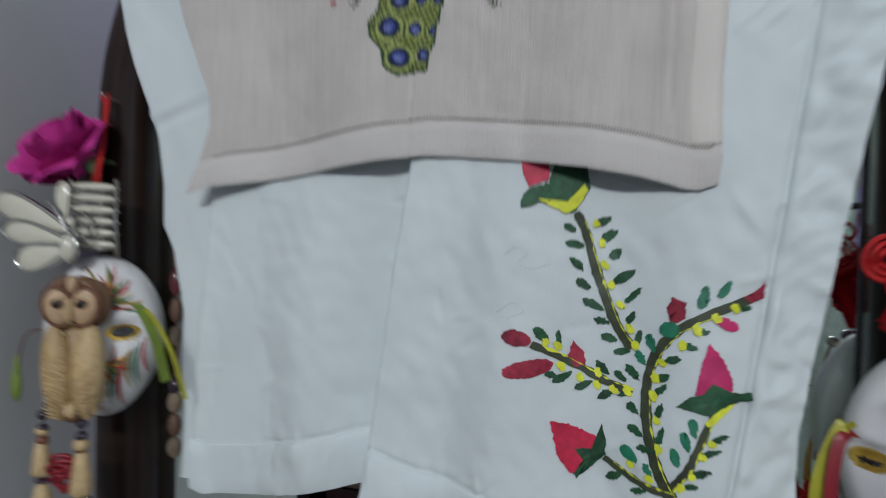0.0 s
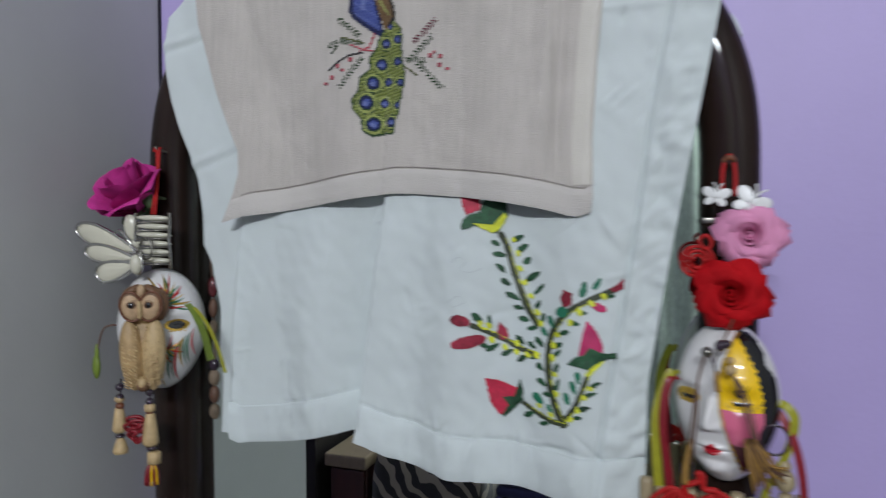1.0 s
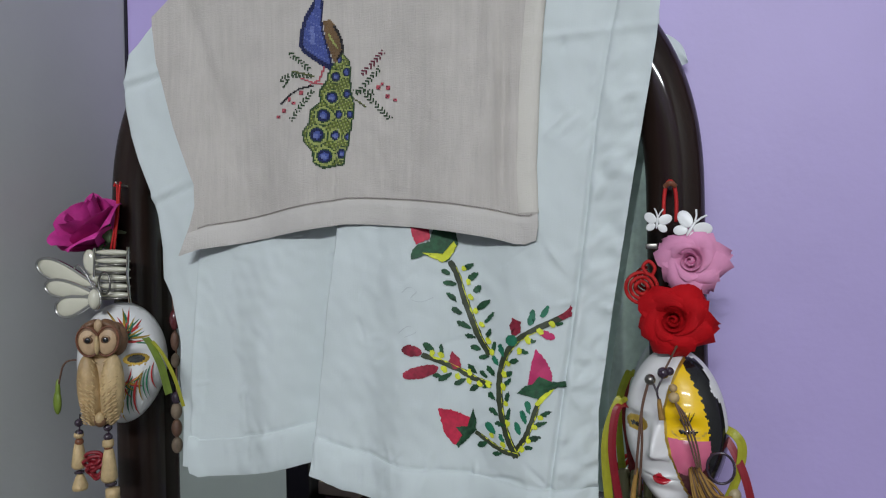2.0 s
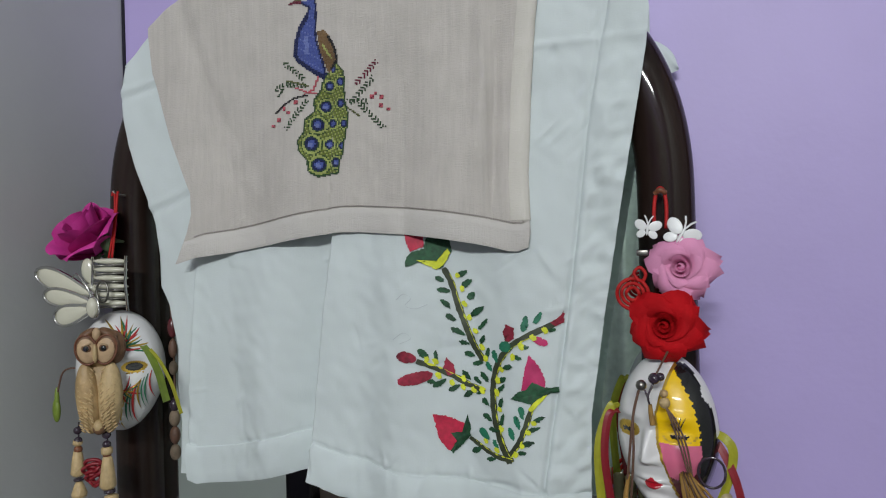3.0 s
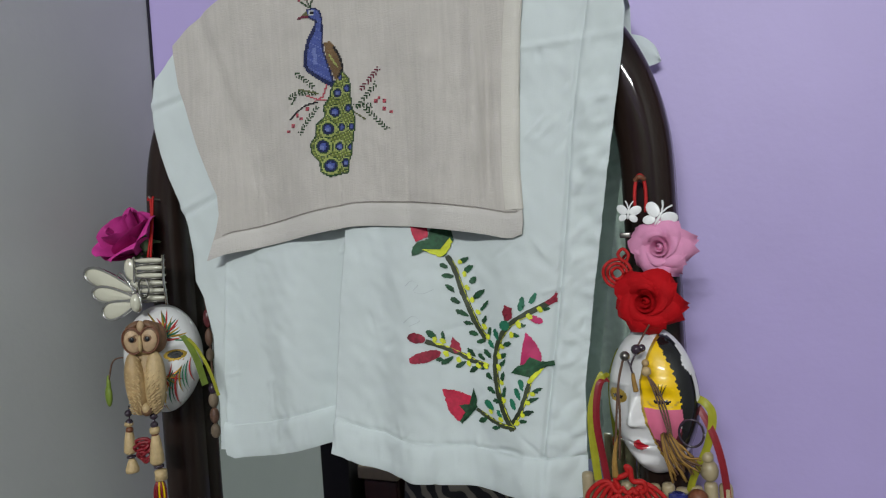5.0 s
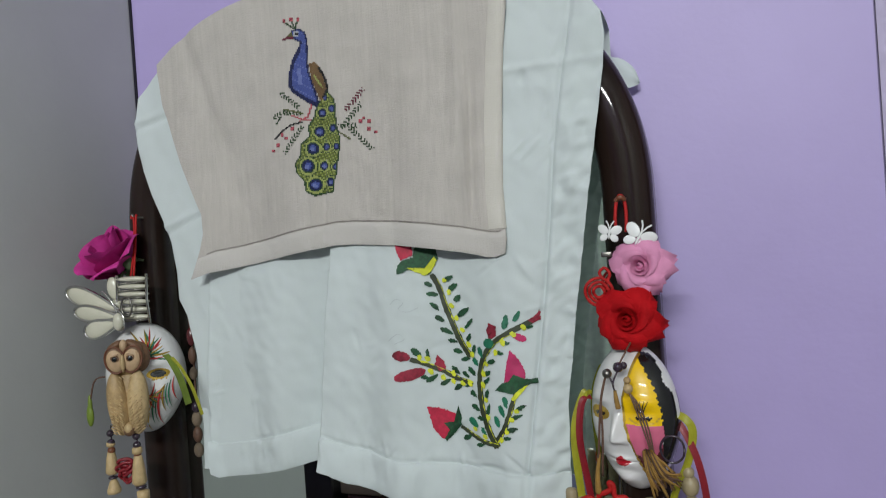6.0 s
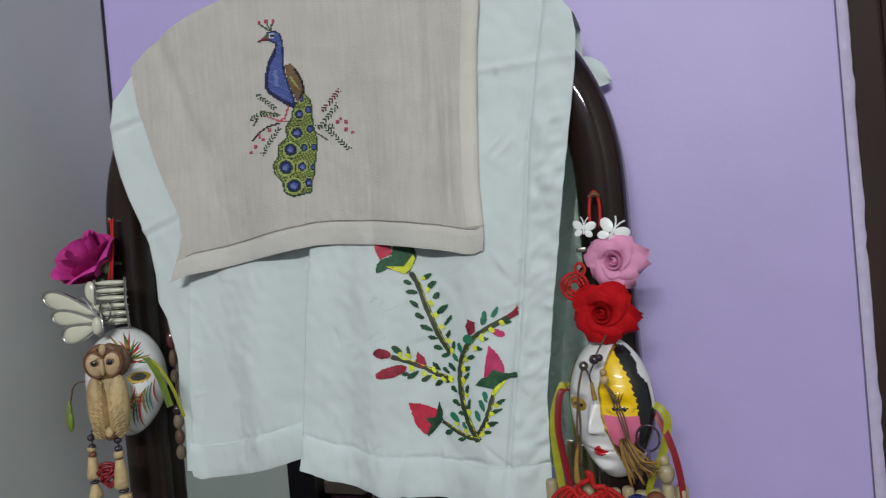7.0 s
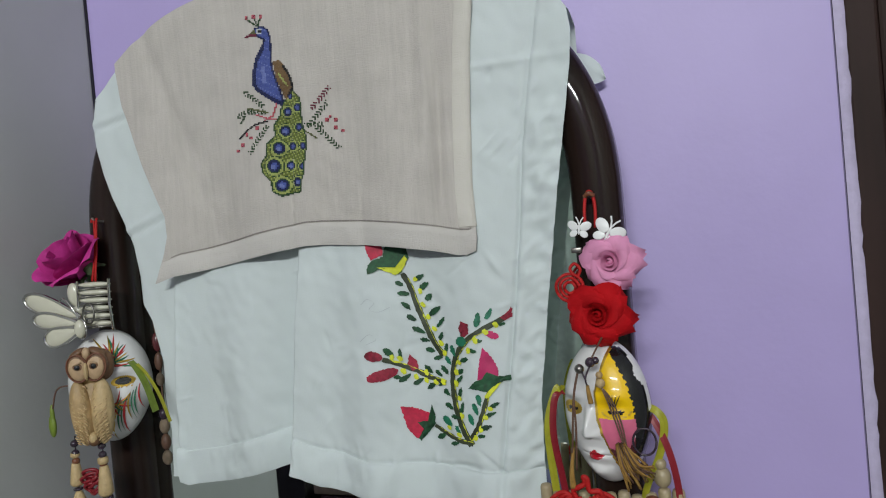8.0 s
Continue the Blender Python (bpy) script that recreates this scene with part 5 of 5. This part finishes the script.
# carved owl figure: one mesh
owl = thing("owl_figure", (-0.366, -0.056, 1.21), "tan carved resin owl figure with brown-rimmed face", "figurine", rot=(0, 0, 30))
bm = bmesh.new()
ball(bm, (0, 0.005, -0.012), (0.0265, 0.0140, 0.046), 0, u=26, v=20)
ball(bm, (0, 0.004, 0.0465), (0.0300, 0.0165, 0.0245), 0, u=28, v=20)
ball(bm, (0.017, 0.004, 0.0470), (0.0165, 0.0130, 0.0215), 3, u=22, v=16)
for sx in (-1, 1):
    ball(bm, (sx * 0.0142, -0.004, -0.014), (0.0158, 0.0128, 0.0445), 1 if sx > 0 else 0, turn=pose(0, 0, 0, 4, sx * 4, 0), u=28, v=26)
    ball(bm, (sx * 0.0125, -0.0085, 0.0470), (0.0156, 0.0078, 0.0198), 3, turn=pose(0, 0, 0, 0, sx * 16, 0), u=26, v=16)
    ball(bm, (sx * 0.0122, -0.0098, 0.0465), (0.0138, 0.0074, 0.0176), 4, turn=pose(0, 0, 0, 0, sx * 16, 0), u=26, v=16)
    ball(bm, (sx * 0.0112, -0.0162, 0.0490), (0.0064, 0.0020, 0.0050), 3, turn=pose(0, 0, 0, 0, sx * -10, 0), u=14, v=10)
    ball(bm, (sx * 0.0112, -0.0168, 0.0488), (0.0045, 0.0022, 0.0038), 2, u=12, v=8)
    ball(bm, (sx * 0.0112, -0.0166, 0.0535), (0.0062, 0.0026, 0.0013), 4, turn=pose(0, 0, 0, 0, sx * 14, 0), u=14, v=8)
    ball(bm, (sx * 0.0135, -0.003, 0.0655), (0.0135, 0.0090, 0.0055), 3, turn=pose(0, 0, 0, 0, sx * 26, 0), u=18, v=10)
ball(bm, (0, -0.0085, 0.0650), (0.0058, 0.0062, 0.0085), 4, u=14, v=10)
ball(bm, (0, -0.0160, 0.0425), (0.0033, 0.0044, 0.0118), 1, u=12, v=10)
ball(bm, (0, -0.008, -0.0500), (0.0085, 0.008, 0.0085), 3, u=14, v=10)
ball(bm, (0, -0.0085, -0.0480), (0.0072, 0.0082, 0.0085), 1, u=14, v=10)
done = len(bm.faces)
for sx in (-1, 1):
    lean = radians(16) * sx
    ring = [(0.0142 * math.cos(q), 0.0182 * math.sin(q)) for q in np.linspace(0, 2 * math.pi, 27)]
    tube_bm([(sx * 0.0123 + a * math.cos(lean) + b * math.sin(lean), -0.0130, 0.0467 - a * math.sin(lean) + b * math.cos(lean)) for a, b in ring], 0.0012, 6, bm=bm)
for f in list(bm.faces)[done:]:
    f.material_index = 5
random.seed(21)
for i in range(20):
    for sx in (-1, 1):
        for q in (-0.5, 0.0, 0.5):
            z = 0.022 - 0.0040 * i + 0.0008 * random.uniform(-1, 1)
            x = sx * 0.0142 + q * 0.0130 + 0.0012 * random.uniform(-1, 1)
            ex, ez = (x - sx * 0.0142) / 0.0158, (z + 0.014) / 0.0445
            if ex * ex + ez * ez < 0.97:
                ball(bm, (x, -0.0040 - 0.0126 * math.sqrt(1 - ex * ex - ez * ez), z), (0.0040, 0.0012, 0.0010), 1 if (i + int(q * 3)) % 3 else 0, turn=pose(0, 0, 0, 0, sx * -34 + 12 * q, 0), u=8, v=5)
for v in bm.verts:
    v.co = Vector((v.co.x * 0.82, v.co.y * 0.9, v.co.z * 0.92 + 0.004))
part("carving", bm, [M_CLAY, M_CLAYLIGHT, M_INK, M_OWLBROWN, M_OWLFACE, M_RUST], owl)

# beaded strings below the owl
bead_strings = thing("beaded_strings", (-0.383, -0.050, 1.160), "two strings of wooden bells and beads with red cord", "bead string")


def string_bead(p, prof, m, label=""):
    part("bead", under(lathe_bm(prof, 14, at=p), bead_strings), m, bead_strings, label)


for (x, y), zs in (((-0.4045, -0.054), (1.160, 1.148, 1.138)), ((-0.361, -0.054), (1.158, 1.147, 1.136))):
    cord("string", [(x + 0.002, y, 1.170), (x, y, 1.13), (x + 0.001, y, 1.085)], 0.0009, M_BEAD, bead_strings, sides=5, n=4)
    for z, m in zip(zs, (M_BEAD, M_BEAD, M_RUST)):
        part("bead", under(ball(bmesh.new(), (x, y, z), (0.0048, 0.0048, 0.0046)), bead_strings), m, bead_strings)
BELL = [(0.002, 0.016), (0.0045, 0.014), (0.0060, 0.006), (0.0075, -0.006), (0.0080, -0.012), (0.0055, -0.015)]
string_bead((-0.405, -0.054, 1.1465), [(0.002, 0.0045), (0.005, 0.002), (0.0055, -0.002), (0.003, -0.0045)], M_CLAYLIGHT)
string_bead((-0.4055, -0.054, 1.122), BELL, M_CLAYLIGHT, "pale carved wooden bell bead")
string_bead((-0.405, -0.054, 1.103), [(0.002, 0.002), (0.0055, 0.001), (0.0055, -0.001), (0.002, -0.002)], M_BEAD)
string_bead((-0.4045, -0.054, 1.091), [(0.003, 0.010), (0.0052, 0.006), (0.0085, -0.004), (0.0080, -0.008), (0.003, -0.009)], M_CLAYLIGHT)
string_bead((-0.361, -0.054, 1.140), [(0.002, 0.0055), (0.0062, 0.003), (0.0062, -0.003), (0.003, -0.0055)], M_CLAYLIGHT)
string_bead((-0.3605, -0.054, 1.115), [(a * 1.12, b * 1.25) for a, b in BELL], M_CLAYLIGHT, "pale carved wooden bell bead")
string_bead((-0.3585, -0.054, 1.094), [(0.002, 0.003), (0.0062, 0.0015), (0.0062, -0.0015), (0.002, -0.003)], M_BEAD)
string_bead((-0.356, -0.054, 1.083), [(0.0035, 0.0075), (0.0075, 0.006), (0.0075, -0.006), (0.0035, -0.0075)], M_CLAYLIGHT, "cube-like wooden bead")
for k in range(5):
    cx, cz = -0.3805 + 0.004 * math.sin(k * 2.3), 1.122 - 0.0042 * k
    cord("red_coil", [(cx + 0.0105 * math.cos(q), -0.056 + 0.003 * math.sin(2 * q), cz + 0.0065 * math.sin(q)) for q in np.linspace(0.5 * k, 0.5 * k + 2 * math.pi, 12)], 0.0021, M_RIBBONR, bead_strings, "coiled red cord", n=3)
random.seed(5)
for k in range(14):
    a = 2 * math.pi * k / 14
    cord("tassel_thread", [(-0.359 + 0.002 * math.cos(a), -0.054 + 0.002 * math.sin(a), 1.077), (-0.3595 + 0.006 * math.cos(a), -0.054 + 0.006 * math.sin(a), 1.068), (-0.3600 + 0.0075 * math.cos(a), -0.054 + 0.007 * math.sin(a), 1.052)], 0.0013, M_RIBBONR if k % 4 else M_YELLOW, bead_strings, sides=5, n=3)

# wooden charm string hanging inside the post
side_string = thing("charm_string", (-0.331, 0.022, 1.26), "string of worn brown wooden charms beside the cloth", "bead string")
cord("string", [(-0.341, 0.026, 1.33), (-0.333, 0.024, 1.26), (-0.3310, 0.022, 1.18), (-0.333, 0.022, 1.11)], 0.0012, M_BROWNCORD, side_string)
for z, r, m in ((1.272, (0.0065, 0.006, 0.013), M_WINE), (1.246, (0.0055, 0.005, 0.012), M_BROWNCORD), (1.222, (0.0055, 0.005, 0.009), M_DULLWOOD), (1.176, (0.0062, 0.006, 0.008), M_BEAD), (1.160, (0.0072, 0.006, 0.0105), M_DULLWOOD), (1.139, (0.0066, 0.006, 0.0110), M_BROWNCORD), (1.118, (0.0070, 0.006, 0.0100), M_DULLWOOD)):
    part("charm", under(ball(bmesh.new(), (-0.332, 0.022, z), r), side_string), m, side_string)

# ---------------------------------------------------------------- the doorway beside the mirror
# darkened lilac wall colour: the shade inside the groove is painted in
M_GROOVE = mat("shaded_lilac_groove", (0.16, 0.13, 0.24), 0.8, 0, 0.2, 60)
bm = bmesh.new()
zs = np.linspace(0, 2.12, 180)
edge = [0.5125 + 0.0008 * noise.noise((z * 23, 0, 0.3)) + 0.0016 * noise.noise((z * 90, 2, 0)) + 0.0025 * max(0, noise.noise((z * 16.0, 5, 0)) - 0.2) for z in zs]
sheet_bm([[(0.5018, WALL_Y - 0.0004, z), (0.504, WALL_Y - 0.001, z), (e, WALL_Y - 0.001, z), (e + 0.002, WALL_Y + 0.03, z)] for z, e in zip(zs, edge)], bm)
setting("trim_plaster", bm, M_PLASTER, "pale chipped plaster strip along the door frame", "plaster", flat=False)
setting("wall_groove", box_bm(0.5002, 0.5017, WALL_Y + 0.0015, WALL_Y + 0.03, 0, 2.12), M_GROOVE, "dark groove between wall and door frame", "groove")
door_frame = tagged(new("door_1"), "dark brown wooden door frame and leaf", "door", kind="structure")
for x0, x1, y0, y1 in ((0.5105, 0.5435, 0.1205, 0.2), (0.545, 0.572, 0.128, 0.2), (0.5735, 0.610, 0.116, 0.2)):
    part("jamb", box_bm(x0, x1, y0, y1, 0, 2.10, 0.004), M_DOORWOOD, door_frame, flat=True)
part("head", box_bm(0.6105, 1.40, 0.105, 0.2, 2.04, 2.10, 0.004), M_DOORWOOD, door_frame, flat=True)
part("leaf", box_bm(0.612, 1.40, 0.14, 0.18, 0.01, 2.035, 0.003), M_DOORWOOD, door_frame, flat=True)
setting("wall_lintel", box_bm(0.5005, 1.7, WALL_Y, WALL_Y + 0.2, 2.125, 2.8), M_PURPLE, "lilac painted wall above the door", "wall")
setting("wall_beside_door", box_bm(1.405, 1.7, WALL_Y, WALL_Y + 0.2, 0, 2.12), M_PURPLE, "lilac painted wall beside the door", "wall")

# ---------------------------------------------------------------- the tube lamp on the opposite wall
M_TUBE = bpy.data.materials.new("tube_glow")
M_TUBE.use_nodes = True
e = M_TUBE.node_tree.nodes["Principled BSDF"]
e.inputs["Emission Color"].default_value = (1.0, 0.985, 0.94, 1)
e.inputs["Emission Strength"].default_value = 6.0
tube_lamp = thing("tube_light", (TUBE[0], -2.97, TUBE[2]), "white fluorescent tube lamp on a white batten", "wall lamp")
part("batten", box_bm(-0.62, 0.62, -0.028, 0.012, 0.022, 0.062, 0.004), M_WHITEPLASTIC, tube_lamp, flat=True)
part("tube", tube_bm([(-0.58, 0.02, 0), (0.58, 0.02, 0)], 0.013, 12), M_TUBE, tube_lamp, "glowing glass tube")
for x in (-0.60, 0.60):
    part("end_cap", box_bm(x - 0.02, x + 0.02, -0.026, 0.035, -0.018, 0.03, 0.004), M_WHITEPLASTIC, tube_lamp, flat=True)

# ---------------------------------------------------------------- what the mirror shows of the room
M_TANTOP = mat("tan_laminate", (0.27, 0.21, 0.14), 0.4, 0, 0.15, 30)
M_REDWOOD = mat("dark_red_wood", (0.055, 0.016, 0.013), 0.35, 0, 0.3, 40, stretch=(1, 1, 0.1), coat=0.3)
M_DARKCAB = mat("blackened_wood", (0.010, 0.008, 0.008), 0.5, 0, 0.3, 40, stretch=(1, 1, 0.1))
M_BLUECLOTH = mat("navy_cloth", (0.020, 0.022, 0.085), 0.85, 0, 0.2, 60, sheen=0.3)
M_MIRRORGREEN = mat("pale_green_cloth", (0.55, 0.65, 0.56), 0.85, 0, 0.22, 26, sheen=0.2)
M_ZEBRA = mat("striped_plush", (0.2, 0.18, 0.15), 0.9, 0, 0.1, 40, sheen=0.4)
nt = M_ZEBRA.node_tree
w = nt.nodes.new("ShaderNodeTexWave")
w.wave_type, w.bands_direction = "BANDS", "DIAGONAL"
w.inputs["Scale"].default_value, w.inputs["Distortion"].default_value, w.inputs["Detail"].default_value, w.inputs["Detail Scale"].default_value = 8.0, 8.0, 2.0, 0.9
nt.links.new(nt.nodes["Texture Coordinate"].outputs["Object"], w.inputs["Vector"])
ramp = nt.nodes.new("ShaderNodeValToRGB")
ramp.color_ramp.elements[0].position, ramp.color_ramp.elements[0].color = 0.52, (0.018, 0.017, 0.017, 1)
ramp.color_ramp.elements[1].position, ramp.color_ramp.elements[1].color = 0.60, (0.30, 0.26, 0.20, 1)
nt.links.new(w.outputs["Fac"], ramp.inputs[0])
nt.links.new(ramp.outputs[0], nt.nodes["Principled BSDF"].inputs["Base Color"])

cabinet = thing("dark_cabinet", (-1.30, -1.62, 0), "tall cabinet of nearly black stained wood", "cabinet")
part("body", box_bm(-0.25, 0.235, -0.16, 0.18, 0.0, 1.30, 0.006), M_DARKCAB, cabinet, flat=True)
for sx in (-1, 1):
    leaf = part("door", box_bm(-0.002 + sx * 0.122 - 0.118, -0.002 + sx * 0.122 + 0.118, 0.181, 0.199, 0.04, 1.27, 0.004), M_DARKCAB, cabinet, flat=True)
    part("handle", tube_bm([(-0.002 + sx * 0.02, 0.206, 0.62), (-0.002 + sx * 0.02, 0.222, 0.66), (-0.002 + sx * 0.02, 0.206, 0.70)], 0.004, 7), M_DARKSILVER, leaf, "small dull metal handle")
chest = thing("bedside_chest", (-0.955, -1.68, 0), "narrow dark red wooden chest with a tan laminate top", "chest")
part("body", box_bm(-0.075, 0.08, -0.20, 0.20, 0.0, 0.43, 0.006), M_REDWOOD, chest, flat=True)
part("top", box_bm(-0.088, 0.088, -0.22, 0.23, 0.431, 0.482, 0.008), M_TANTOP, chest, "tan laminate top", flat=True)
for k in range(3):
    part("drawer", box_bm(-0.068, 0.073, 0.201, 0.214, 0.03 + 0.133 * k, 0.155 + 0.133 * k, 0.004), M_REDWOOD, chest, flat=True)
bm = box_bm(-0.22, 0.22, -0.22, 0.22, 0.0, 0.5)
bmesh.ops.subdivide_edges(bm, edges=bm.edges[:], cuts=8, use_grid_fill=True)
for v in bm.verts:
    k = 1 - 0.10 * max(0, abs(v.co.z - 0.25) / 0.25) ** 6
    v.co.x *= k * (1 - 0.05 * (v.co.y / 0.22) ** 4)
    v.co.y *= k
    v.co += Vector((noise.noise(v.co * 7), noise.noise(v.co * 7 + Vector((3, 0, 0))), 0)) * 0.012
pouffe = thing("padded_stool", (-0.637, -1.68, 0), "padded stool in dark plush with brown zebra stripes", "stool")
part("cover", bm, M_ZEBRA, pouffe)
pile = thing("folded_cloths", (-0.235, -1.66, 0), "pile of folded dark blue cloths on a low box", "folded cloth")
part("box", box_bm(-0.17, 0.17, -0.18, 0.18, 0.0, 0.30, 0.01), M_REDWOOD, pile, flat=True)
for k in range(4):
    part("cloth", box_bm(-0.16 + 0.006 * k, 0.165 - 0.004 * k, -0.17, 0.175 - 0.006 * k, 0.302 + 0.039 * k, 0.339 + 0.039 * k, 0.014), M_BLUECLOTH, pile)
# invented curtain, added only to give the mirror's edge a pale green reflection
curtain = thing("curtain", (0.25, -2.93, 2.0), "invented pale green cotton curtain that tints the mirror reflection", "curtain")
cols = np.linspace(-0.75, 0.65, 150)
part("fabric", sheet_bm([[(x, 0.025 * math.sin(x * 38 + 0.6 * math.sin(z * 1.5)) * (1 - 0.2 * z) + 0.01 * noise.noise((x * 6, z * 2, 0)), z) for x in cols] for z in np.linspace(-1.9, -0.02, 24)]), M_MIRRORGREEN, curtain)
part("rod", tube_bm([(-0.8, 0, 0), (0.7, 0, 0)], 0.011, 10), M_DARKSILVER, curtain)
